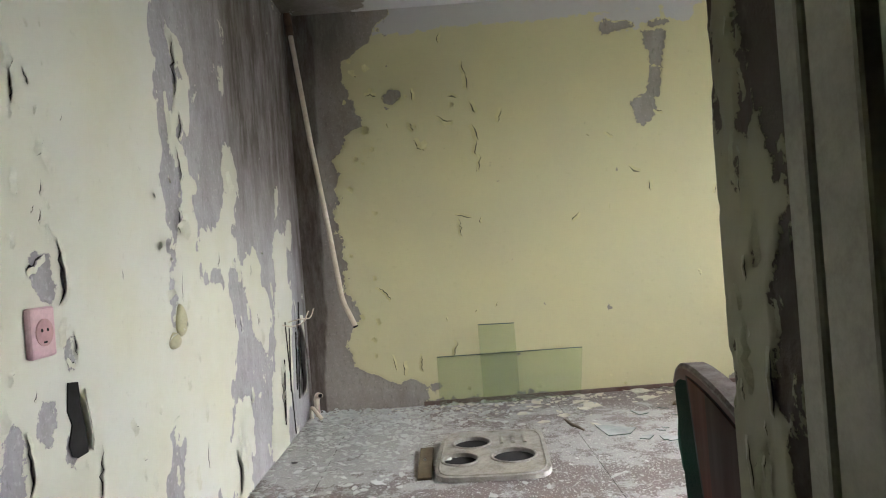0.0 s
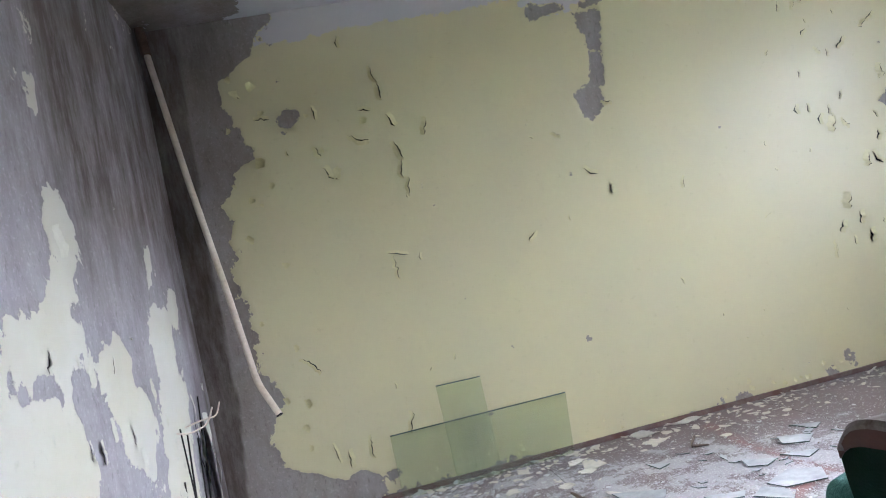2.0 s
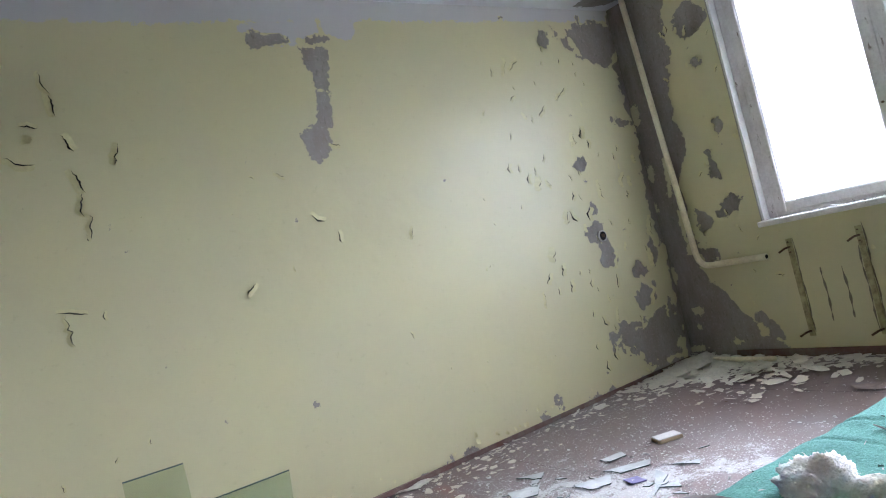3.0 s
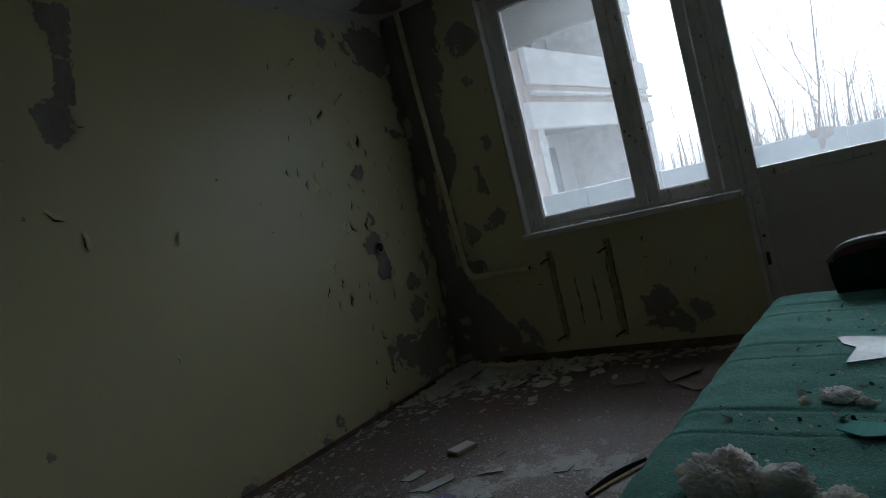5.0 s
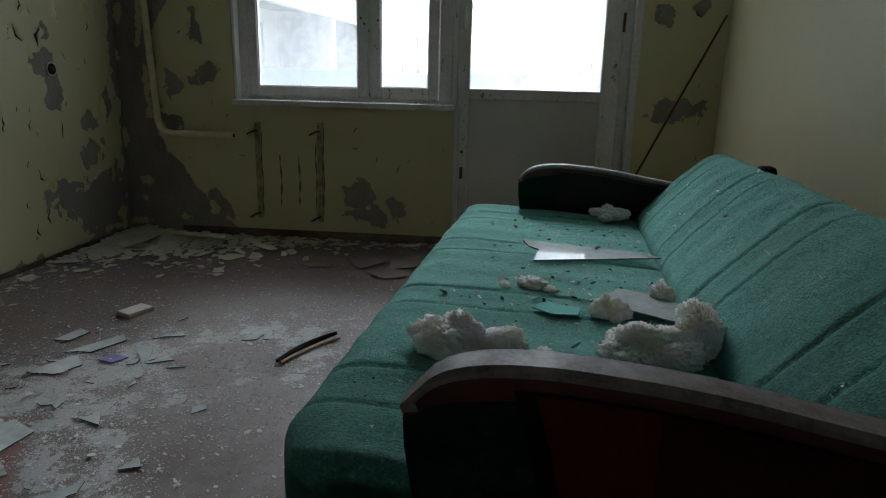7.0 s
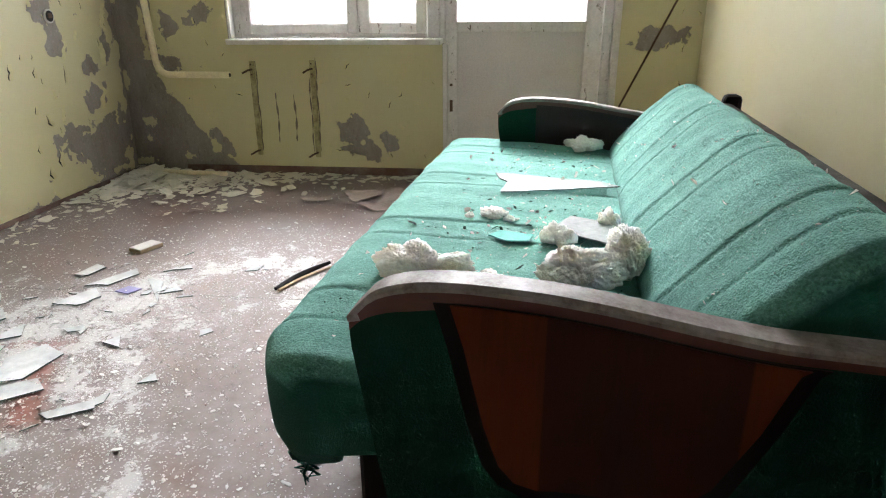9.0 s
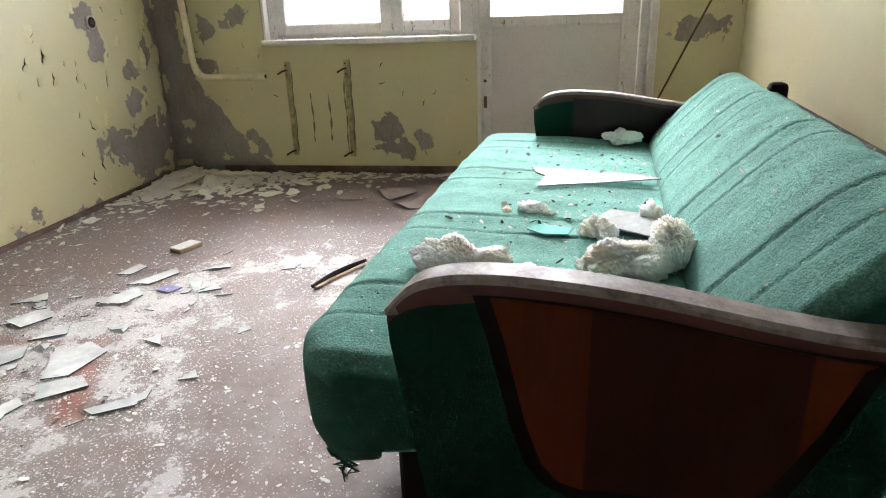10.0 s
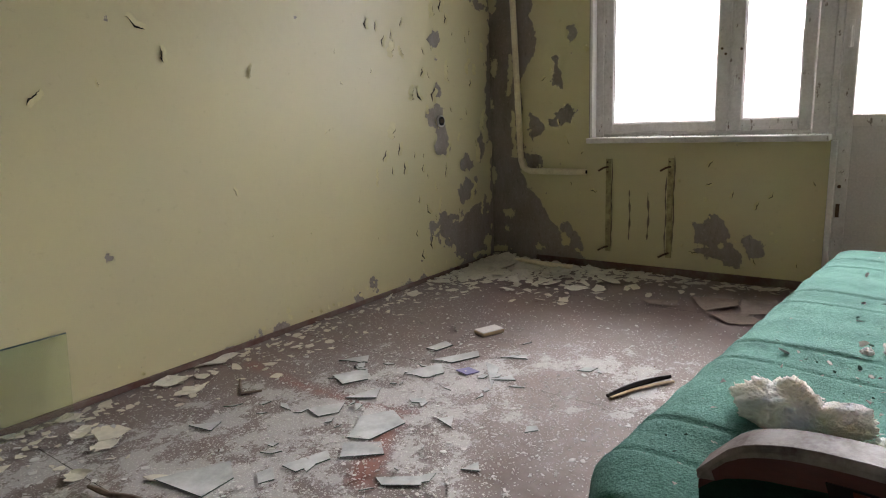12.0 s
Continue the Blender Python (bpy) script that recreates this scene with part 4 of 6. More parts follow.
def padded(name, path, us, lump, mat, parent, ends, rag=0.0):
    """A quilted pad: a profile (v, z) swept along u, seams pressed in along its normal, ends closed."""
    path = np.array(path, float)
    seg = np.hypot(*np.diff(path, axis=0).T)
    at = np.concatenate([[0], np.cumsum(seg)])
    sv = np.linspace(0, at[-1], int(at[-1] / 0.016))
    pv, pz = np.interp(sv, at, path[:, 0]), np.interp(sv, at, path[:, 1])
    for _ in range(5):
        pv[1:-1] = (pv[:-2] + pv[1:-1] * 2 + pv[2:]) / 4
        pz[1:-1] = (pz[:-2] + pz[1:-1] * 2 + pz[2:]) / 4
    nv_, nz_ = -np.gradient(pz), np.gradient(pv)
    ln = np.hypot(nv_, nz_)
    nv_, nz_ = nv_ / ln, nz_ / ln
    cv, cz = ends
    U, S = np.meshgrid(us, sv, indexing="ij")
    push = padding(U) * np.clip(np.minimum(S, at[-1] - S) / 0.05, 0, 1) + lump * (fbm(U * 4, S * 4, 81) + 0.35 * fbm(U * 18, S * 18, 82, 3))
    edge = np.minimum(U - us[0], us[-1] - U)
    push = push - 0.024 * np.clip(1 - edge / 0.035, 0, 1) ** 2.2
    V = pv[None, :] + nv_[None, :] * push
    Z = pz[None, :] + nz_[None, :] * push
    if rag:
        V = V - 0.065 * np.clip(1 - (U - us[0]) / 0.17, 0, 1) ** 2 * np.clip(V / 0.2, 0, 1)
        low = np.clip((0.30 - Z) / 0.12, 0, 1)
        Z = Z + low * (rag * fbm(U * 9, S * 0 + 1.5, 85, 4) - 0.12 * np.exp(-((U - 0.125) / 0.04) ** 2) + 0.05 * np.exp(-((U - 0.3) / 0.08) ** 2))
        V = V + low * 0.05 * fbm(U * 12, S * 3, 86)
    n0, n1 = U.shape
    verts = np.stack([U, V, Z], -1).reshape(-1, 3).tolist()
    idx = np.arange(n0 * n1).reshape(n0, n1)
    faces = np.stack([idx[:-1, :-1], idx[1:, :-1], idx[1:, 1:], idx[:-1, 1:]], -1).reshape(-1, 4).tolist()
    for i, sign in ((0, -1), (n0 - 1, 1)):
        ring = idx[i].tolist()
        for shrink, out in ((0.9, 0.006), (0.72, 0.010), (0.48, 0.012), (0.22, 0.013)):
            inner = []
            for q in idx[i].tolist():
                _, v0, z0 = verts[q]
                inner.append(len(verts))
                wob = 0.004 * math.sin(23 * v0 + 5 * z0) * math.sin(31 * z0)
                verts.append((us[i] + sign * (out + wob), cv + (v0 - cv) * shrink, cz + (z0 - cz) * shrink))
            for k in range(len(ring) - 1):
                faces.append((ring[k], ring[k + 1], inner[k + 1], inner[k]))
            ring = inner
        c = len(verts)
        verts.append((us[i] + sign * 0.013, cv, cz))
        for a, b in zip(ring, ring[1:]):
            faces.append((a, b, c))
    me = bpy.data.meshes.new(name)
    me.from_pydata(verts, [], faces)
    # lint on upward faces; halved at the near end to put its shade in
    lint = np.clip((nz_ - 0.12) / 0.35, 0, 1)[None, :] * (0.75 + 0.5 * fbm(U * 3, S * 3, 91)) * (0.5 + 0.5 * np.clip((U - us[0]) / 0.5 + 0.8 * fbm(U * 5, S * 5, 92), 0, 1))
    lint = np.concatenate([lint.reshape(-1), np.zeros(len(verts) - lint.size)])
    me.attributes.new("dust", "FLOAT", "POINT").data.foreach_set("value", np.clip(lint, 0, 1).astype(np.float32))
    me.polygons.foreach_set("use_smooth", [True] * len(me.polygons))
    bm = bmesh.new()
    bm.from_mesh(me)
    bmesh.ops.recalc_face_normals(bm, faces=bm.faces)
    bm.to_mesh(me)
    bm.free()
    return link_mesh(name, me, mat, parent)


us = np.linspace(0.04, LEN + 0.01, 280)
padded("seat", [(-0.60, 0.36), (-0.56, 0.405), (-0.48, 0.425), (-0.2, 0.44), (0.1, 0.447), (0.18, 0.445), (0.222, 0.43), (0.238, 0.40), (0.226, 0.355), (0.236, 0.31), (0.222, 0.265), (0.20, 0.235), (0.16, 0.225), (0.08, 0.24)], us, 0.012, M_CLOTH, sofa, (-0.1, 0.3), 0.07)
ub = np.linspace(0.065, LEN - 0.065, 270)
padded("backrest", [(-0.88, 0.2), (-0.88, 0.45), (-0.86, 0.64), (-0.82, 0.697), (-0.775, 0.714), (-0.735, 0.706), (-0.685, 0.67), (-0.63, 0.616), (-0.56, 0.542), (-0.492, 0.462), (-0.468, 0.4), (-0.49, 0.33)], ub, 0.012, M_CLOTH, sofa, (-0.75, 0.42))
part("seat_box", box((0.06, -0.86, 0.09), (LEN - 0.06, 0.02, 0.30), 0.01), M_DARKWOOD, sofa)
part("back_board", box((0.08, -0.93, 0.10), (LEN - 0.08, -0.89, 0.64), 0.006), M_DARKWOOD, sofa)
part("back_corner_post", box((LEN - 0.16, -0.97, 0.10), (LEN - 0.09, -0.90, 0.672), 0.02), M_DARKWOOD, sofa, "dark wooden corner post")


hem = random.Random(5)
for k in range(7):
    u0, z0 = 0.125 + 0.012 * hem.gauss(0, 1), 0.19 + 0.015 * hem.random()
    pts = [(u0 + 0.006 * hem.gauss(0, 1), 0.155 + 0.012 * hem.gauss(0, 1), z0 - 0.012 * q * (1 + 0.5 * hem.random())) for q in range(6)]
    part("hem_thread", tube(pts, [0.005, 0.005, 0.004, 0.003, 0.002, 0.0012], 5), M_CLOTH, sofa, "dangling torn hem thread")


def arm_top(v):
    """Height of the arm's curved top edge along its depth."""
    return np.interp(v, [-0.95, -0.85, -0.72, -0.62, -0.53, -0.39, -0.30, -0.18, -0.10, -0.04, -0.012, 0.0], [0.556, 0.556, 0.561, 0.565, 0.578, 0.602, 0.613, 0.620, 0.616, 0.60, 0.578, 0.55])


def arm(u0, u1, outer):
    a = new("arm")
    a.parent = sofa
    vs = np.linspace(-0.92, 0.0, 60)
    tz = arm_top(vs) + (0.012 if outer > 0 else 0.0)
    for _ in range(3):
        tz[1:-1] = (tz[:-2] + tz[1:-1] * 2 + tz[2:]) / 4
    bm = bmesh.new()
    cols = [[bm.verts.new((x, v, z)) for v, z in [(vs[0], 0.10)] + list(zip(vs, tz - 0.012)) + [(-0.002, 0.50), (-0.034, 0.30), (-0.070, 0.10)]] for x in (u0 + 0.004, u1 - 0.004)]
    n = len(cols[0])
    bm.faces.new(cols[0])
    bm.faces.new(list(reversed(cols[1])))
    for k in range(n):
        bm.faces.new((cols[0][k], cols[1][k], cols[1][(k + 1) % n], cols[0][(k + 1) % n]))
    bmesh.ops.recalc_face_normals(bm, faces=bm.faces)
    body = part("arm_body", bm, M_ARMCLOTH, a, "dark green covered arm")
    # red-brown board under the cap, thickest at the front
    bm = bmesh.new()
    rows = []
    for v, z in zip(vs, tz):
        d = float(np.interp(v, [-0.7, -0.3, -0.1, -0.04, 0.0], [0.024, 0.03, 0.042, 0.036, 0.018]))
        rows.append([bm.verts.new(p) for p in ((u0 + 0.001, v - 0.001, z - d), (u0 + 0.001, v - 0.001, z - 0.006), (u1 - 0.001, v - 0.001, z - 0.006), (u1 - 0.001, v - 0.001, z - d))])
    for a0, b0 in zip(rows, rows[1:]):
        for k in range(4):
            bm.faces.new((a0[k], a0[(k + 1) % 4], b0[(k + 1) % 4], b0[k]))
    bm.faces.new(rows[0])
    bm.faces.new(list(reversed(rows[-1])))
    bmesh.ops.recalc_face_normals(bm, faces=bm.faces)
    part("arm_rail", bm, M_RAIL, a, "red-brown varnished board under the cap")
    # cap board following the curve
    bm = bmesh.new()
    rows = []
    pts = list(zip(vs, tz))
    for v, z in pts:
        th = 0.011
        front = v > -0.0001
        rows.append([bm.verts.new(p) for p in ((u0, v - (0.02 if front else 0), z - (0 if front else th)), (u0, v, z - 0.004), (u0 + 0.006, v + (0.004 if front else 0), z + 0.003), (u1 - 0.006, v + (0.004 if front else 0), z + 0.003), (u1, v, z - 0.004), (u1, v - (0.02 if front else 0), z - (0 if front else th)))])
    for a0, b0 in zip(rows, rows[1:]):
        for k in range(5):
            bm.faces.new((a0[k], a0[k + 1], b0[k + 1], b0[k]))
        bm.faces.new((a0[5], a0[0], b0[0], b0[5]))
    bm.faces.new(rows[0])
    bm.faces.new(list(reversed(rows[-1])))
    bmesh.ops.recalc_face_normals(bm, faces=bm.faces)
    part("arm_cap", bm, M_CAP, a, "curved wooden arm cap, dusty on top", smooth=False)
    # veneered inset with a dark border, on the outer and the inner face
    x, d = (u1 - 0.003, 1) if outer < 0 else (u0 + 0.003, -1)
    top = [(v, float(np.interp(v, vs, tz)) - 0.026) for v in np.linspace(-0.88, -0.165, 16)]
    bm = bmesh.new()
    f = bm.faces.new([bm.verts.new((x, v, z)) for v, z in top + [(-0.165, 0.16), (-0.88, 0.16)]])
    r = bmesh.ops.extrude_face_region(bm, geom=[f])
    bmesh.ops.translate(bm, verts=[v for v in r["geom"] if isinstance(v, bmesh.types.BMVert)], vec=(d * 0.003, 0, 0))
    bmesh.ops.recalc_face_normals(bm, faces=bm.faces)
    part("inner_panel", bm, M_INNER, a, "plain dark veneered inner face")
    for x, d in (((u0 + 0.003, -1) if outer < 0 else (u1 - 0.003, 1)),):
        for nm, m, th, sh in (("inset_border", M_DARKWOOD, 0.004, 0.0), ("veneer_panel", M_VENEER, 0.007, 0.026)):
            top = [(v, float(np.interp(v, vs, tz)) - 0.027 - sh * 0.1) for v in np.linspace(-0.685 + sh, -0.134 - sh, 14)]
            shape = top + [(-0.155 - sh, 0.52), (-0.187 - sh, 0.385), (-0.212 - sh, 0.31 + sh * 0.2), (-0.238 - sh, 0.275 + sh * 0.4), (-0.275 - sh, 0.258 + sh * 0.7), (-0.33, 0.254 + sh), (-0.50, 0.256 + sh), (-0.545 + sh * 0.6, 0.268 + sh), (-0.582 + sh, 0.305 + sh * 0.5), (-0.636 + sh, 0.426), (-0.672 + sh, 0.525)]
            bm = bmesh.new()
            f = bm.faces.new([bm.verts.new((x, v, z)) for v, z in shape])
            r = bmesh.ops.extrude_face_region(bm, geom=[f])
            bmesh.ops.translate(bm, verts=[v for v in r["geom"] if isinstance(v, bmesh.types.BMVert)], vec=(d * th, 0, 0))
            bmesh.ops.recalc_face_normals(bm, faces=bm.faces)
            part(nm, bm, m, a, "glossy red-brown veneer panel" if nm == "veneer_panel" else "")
    for v in (-0.06, -0.85):
        part("foot", tube([(u0 + 0.03, v, 0.0), (u0 + 0.03, v, 0.1)], [0.016, 0.022], 10), M_DARKWOOD, a)


arm(0.0, 0.06, -1)
arm(LEN - 0.065, LEN - 0.005, 1)


# cotton wool torn out of the padding
def tuft(name, x, y, z, sx, sy, sz, seed, turn=0.0, label="lump of off-white cotton wool torn from the padding"):
    """One skin drawn round a heap of wool puffs, frayed at several scales."""
    r = random.Random(seed)
    puffs = [(Vector((0, 0, 0.05)), 0.52)]
    for k in range(26):
        a, d = r.uniform(0, 6.28), math.sqrt(r.random()) * 0.72
        puffs.append((Vector((d * math.cos(a), d * math.sin(a), r.uniform(-0.05, 0.5) * (1.15 - d))), r.uniform(0.16, 0.34)))
    bm = bmesh.new()
    bmesh.ops.create_icosphere(bm, subdivisions=6 if sx > 0.06 else 5 if sx > 0.03 else 4, radius=1.0)
    for v in bm.verts:
        n = v.co.normalized()
        reach = 0.0
        for c, q in puffs:
            b = c.dot(n)
            h = q * q - c.length_squared + b * b
            if h > 0:
                reach = max(reach, b + math.sqrt(h))
        w = n * reach * 3.0 + Vector((seed * 7.1, seed * 3.3, seed))
        f = 1 + 0.10 * noise.noise(w) + 0.09 * noise.noise(w * 2.6) + 0.09 * noise.noise(w * 5) - 0.10 * abs(noise.noise(w * 9)) + 0.05 * noise.noise(w * 17) + 0.04 * noise.noise(w * 33)
        p = n * reach * f
        v.co = Vector((p.x * sx * 1.05, p.y * sy * 1.05, max(p.z + 0.12, 0.0) * sz * 1.25))
    fibres = bmesh.new()
    bm.verts.ensure_lookup_table()
    bm.normal_update()
    for k in range(int(2600 * sx) + 20):
        v = bm.verts[r.randrange(len(bm.verts))]
        if v.co.z < 0.003:
            continue
        ln = r.uniform(0.004, 0.012) * (0.5 + 6 * min(sx, 0.08))
        d = (v.normal + Vector((r.gauss(0, 0.8), r.gauss(0, 0.8), r.gauss(0, 0.6)))).normalized()
        side = d.orthogonal().normalized() * r.uniform(0.00035, 0.0009)
        mid = v.co + d * ln * 0.55 + side * r.gauss(0, 3)
        a, b, c2, e = (fibres.verts.new(p) for p in (v.co - side - d * 0.002, v.co + side - d * 0.002, mid + side * 0.7, mid - side * 0.7))
        tip = fibres.verts.new(mid + (d + Vector((r.gauss(0, 0.5), r.gauss(0, 0.5), r.gauss(0, 0.4)))) * ln * 0.5)
        fibres.faces.new((a, b, c2, e))
        fibres.faces.new((e, c2, tip))
    for b in (bm, fibres):
        b.transform(pose(x, y, z, 0, 0, turn))
    ob = tagged(part(name, bm, M_COTTON, smooth=True), label, "cotton wool", "cotton wool lumps")
    tagged(part("fibres", fibres, M_COTTON, ob), "loose white fibres", kind="stuff")
    return ob


tuft("cotton_lump", 1.939, 1.731, 0.44, 0.075, 0.125, 0.085, 1, -12)
tuft("cotton_lump", 1.918, 1.584, 0.437, 0.04, 0.045, 0.035, 2, 20)
tuft("cotton_lump", 1.967, 1.387, 0.44, 0.085, 0.11, 0.075, 3, 15)
tuft("cotton_lump", 2.037, 1.267, 0.44, 0.075, 0.07, 0.10, 4, 15)
tuft("cotton_lump", 2.208, 1.411, 0.44, 0.045, 0.045, 0.05, 5)
tuft("cotton_lump", 2.357, 1.271, 0.44, 0.035, 0.035, 0.045, 6)
tuft("cotton_lump", 2.409, 1.584, 0.442, 0.045, 0.045, 0.025, 7, 30)
tuft("cotton_lump", 2.389, 1.648, 0.442, 0.018, 0.016, 0.016, 8)
tuft("cotton_lump", 2.369, 1.536, 0.442, 0.018, 0.02, 0.016, 9)
tuft("cotton_lump", 3.378, 1.240, 0.44, 0.08, 0.09, 0.055, 10, 30, "yellowed lump of cotton wool beside the sofa arm")


def shard(outline, z, mat, label, group, thick=0.004, tilt=(0, 0), name="glass_shard", category="glass shard"):
    cx, cy = sum(p[0] for p in outline) / len(outline), sum(p[1] for p in outline) / len(outline)
    bm = slab([(x - cx, y - cy) for x, y in outline], thick)
    bm.transform(pose(cx, cy, z, tilt[0], tilt[1], 0))
    ob = tagged(part(name, bm, mat), label, category, group)
    if category == "glass shard":
        ob.data.materials.append(M_EDGE)
        for f in list(ob.data.polygons)[2:]:
            f.material_index = 1
    return ob


M_SEATGLASS = glass_material("seat_glass", (0.82, 0.86, 0.86), 0.25, 0.6)
shard([(2.889, 1.594), (2.809, 1.576), (2.769, 1.547), (2.639, 1.569), (2.688, 1.362), (2.737, 1.184), (2.797, 1.242), (2.838, 1.418)], 0.446, M_SEATGLASS, "long dusty glass shard lying on the sofa seat", "")
shard([(2.398, 1.368), (2.278, 1.429), (2.177, 1.294), (2.137, 1.216), (2.267, 1.223), (2.357, 1.290)], 0.448, M_CARD, "torn grey cardboard piece on the sofa seat", "", 0.003, (0, 0), "cardboard_piece", "cardboard")
shard([(2.255, 1.56), (2.215, 1.59), (2.175, 1.545), (2.178, 1.49), (2.226, 1.475)], 0.448, M_TURQ, "bright turquoise scrap of cloth on the seat", "", 0.003, (0, 0), "cloth_scrap", "cloth")

# ---------------------------------------------------------------- things on the floor
rng = random.Random(5)


def hob():
    h = tagged(new("hob_plate"), "rusty steel hob top with three burner holes on the floor", "hob")
    h.matrix_world = Matrix.Translation((1.05, 2.935, 0.010)) @ Matrix.Rotation(radians(-4), 4, "Z") @ Matrix.Diagonal((1, 1, 0.65, 1))
    W, D = 0.25, 0.33
    holes = ((-0.10, 0.135, 0.085), (-0.145, -0.10, 0.078), (0.095, -0.075, 0.095))
    # rounded sheet with holes, as a fan of strips between rings
    out = []
    for k in range(64):
        a = 2 * math.pi * k / 64
        c, s = math.cos(a), math.sin(a)
        e = 7.0
        r = (abs(c / W) ** e + abs(s / D) ** e) ** (-1 / e)
        out.append((r * c, r * s))
    bm = bmesh.new()
    loops = []
    for pts in [out] + [[(hx + hr * math.cos(2 * math.pi * k / 28), hy + hr * math.sin(2 * math.pi * k / 28)) for k in range(28)] for hx, hy, hr in holes]:
        vs = [bm.verts.new((x, y, 0.02)) for x, y in pts]
        loops.append([bm.edges.new((a, b)) for a, b in zip(vs, vs[1:] + vs[:1])])
    bmesh.ops.triangle_fill(bm, use_beauty=True, use_dissolve=False, edges=[e for l in loops for e in l])
    rim = bmesh.ops.extrude_edge_only(bm, edges=loops[0])
    for v in (g for g in rim["geom"] if isinstance(g, bmesh.types.BMVert)):
        v.co.z = -0.008
        v.co.x *= 1.015
        v.co.y *= 1.015
    for l in loops[1:]:
        r = bmesh.ops.extrude_edge_only(bm, edges=l)
        for v in (g for g in r["geom"] if isinstance(g, bmesh.types.BMVert)):
            v.co.z = -0.008
    part("steel_top", bm, M_STEEL, h)
    for hx, hy, hr in holes:
        ring = [(hx + (hr + 0.006) * math.cos(a), hy + (hr + 0.006) * math.sin(a), 0.023) for a in np.linspace(0, 2 * math.pi, 33)]
        part("burner_ring", tube(ring, 0.007, 8, cap=False), M_STEEL, h, smooth=True)
        # added black disc paints the shade below the burner hole
        part("hole_shade_disc", tube([(hx, hy, -0.008), (hx, hy, -0.001)], hr - 0.001, 28), M_BLACK, h)
    for k in range(3):
        part("vent_ridge", tube([(0.045 + 0.055 * k, 0.10, 0.021), (0.04 + 0.055 * k, 0.22, 0.021)], 0.010, 8), M_STEEL, h)
    seam = [(0.93 * x, 0.93 * y, 0.0215) for x, y in out]
    part("pressed_rim", tube(seam + seam[:1], 0.005, 6, cap=False), M_STEEL, h, smooth=True)


hob()
tagged(part("brick_piece", box((0.71, 2.68, 0.0), (0.775, 3.10, 0.012), 0.004), surface("brown_board", (0.13, 0.10, 0.06), rough=0.8)), "flat brown board scrap under the hob top", "board")

# small slivers of the broken panes
rg = random.Random(31)
placed = 0
while placed < 44:
    cx, cy = rg.gauss(2.4, 0.42), rg.gauss(3.05, 0.36)
    if not (1.2 < cx < 3.4 and 2.15 < cy < 3.85):
        continue
    placed += 1
    a0, size, slim = rg.uniform(0, 6.28), rg.uniform(0.014, 0.042), rg.uniform(0.25, 0.7)
    ring = []
    for k in range(rg.choice((3, 4, 4))):
        a = 1.57 * k + rg.uniform(-0.4, 0.4)
        px, py = size * math.cos(a), size * slim * math.sin(a)
        ring.append((cx + px * math.cos(a0) - py * math.sin(a0), cy + px * math.sin(a0) + py * math.cos(a0)))
    shard(ring, 0.004, M_SHARD, "small dusty sliver of broken window glass on the floor", "glass shards on the floor", 0.003, (rg.gauss(0, 3), rg.gauss(0, 3)))

# two panes leaning on the far wall
for x0, x1, h0, h1, yo, lab in ((0.80, 1.71, 0.295, 0.29, 0.0, "long greenish glass pane leaning on the yellow wall"), (1.07, 1.295, 0.48, 0.475, -0.02, "narrow upright glass pane leaning on the yellow wall")):
    bm = bmesh.new()
    lean = 0.055
    pts = [(x0, 3.925 + yo, 0.004), (x1 - 0.04 * (x1 - x0 > 0.5), 3.925 + yo, 0.004), (x1, 3.925 + yo + lean, h1), (x0, 3.925 + yo + lean, h0)]
    a = [bm.verts.new(p) for p in pts]
    b = [bm.verts.new((x, y + 0.004, z)) for x, y, z in pts]
    bm.faces.new(a)
    bm.faces.new(list(reversed(b)))
    for k in range(4):
        bm.faces.new((a[k], b[k], b[(k + 1) % 4], a[(k + 1) % 4]))
    bmesh.ops.recalc_face_normals(bm, faces=bm.faces)
    pane = tagged(new("leaning_glass"), lab, "glass sheet", "leaning glass")
    part("pane", bm, M_LEANING, pane).visible_shadow = False
    d = Vector((0, lean, h0)).normalized() * 0.0035
    part("cut_edge", tube([Vector(pts[3]) + d + Vector((0, 0.002, 0)), Vector(pts[2]) + d + Vector((0, 0.002, 0))], 0.0032, 6), M_EDGE, pane, "grey-green cut edge")

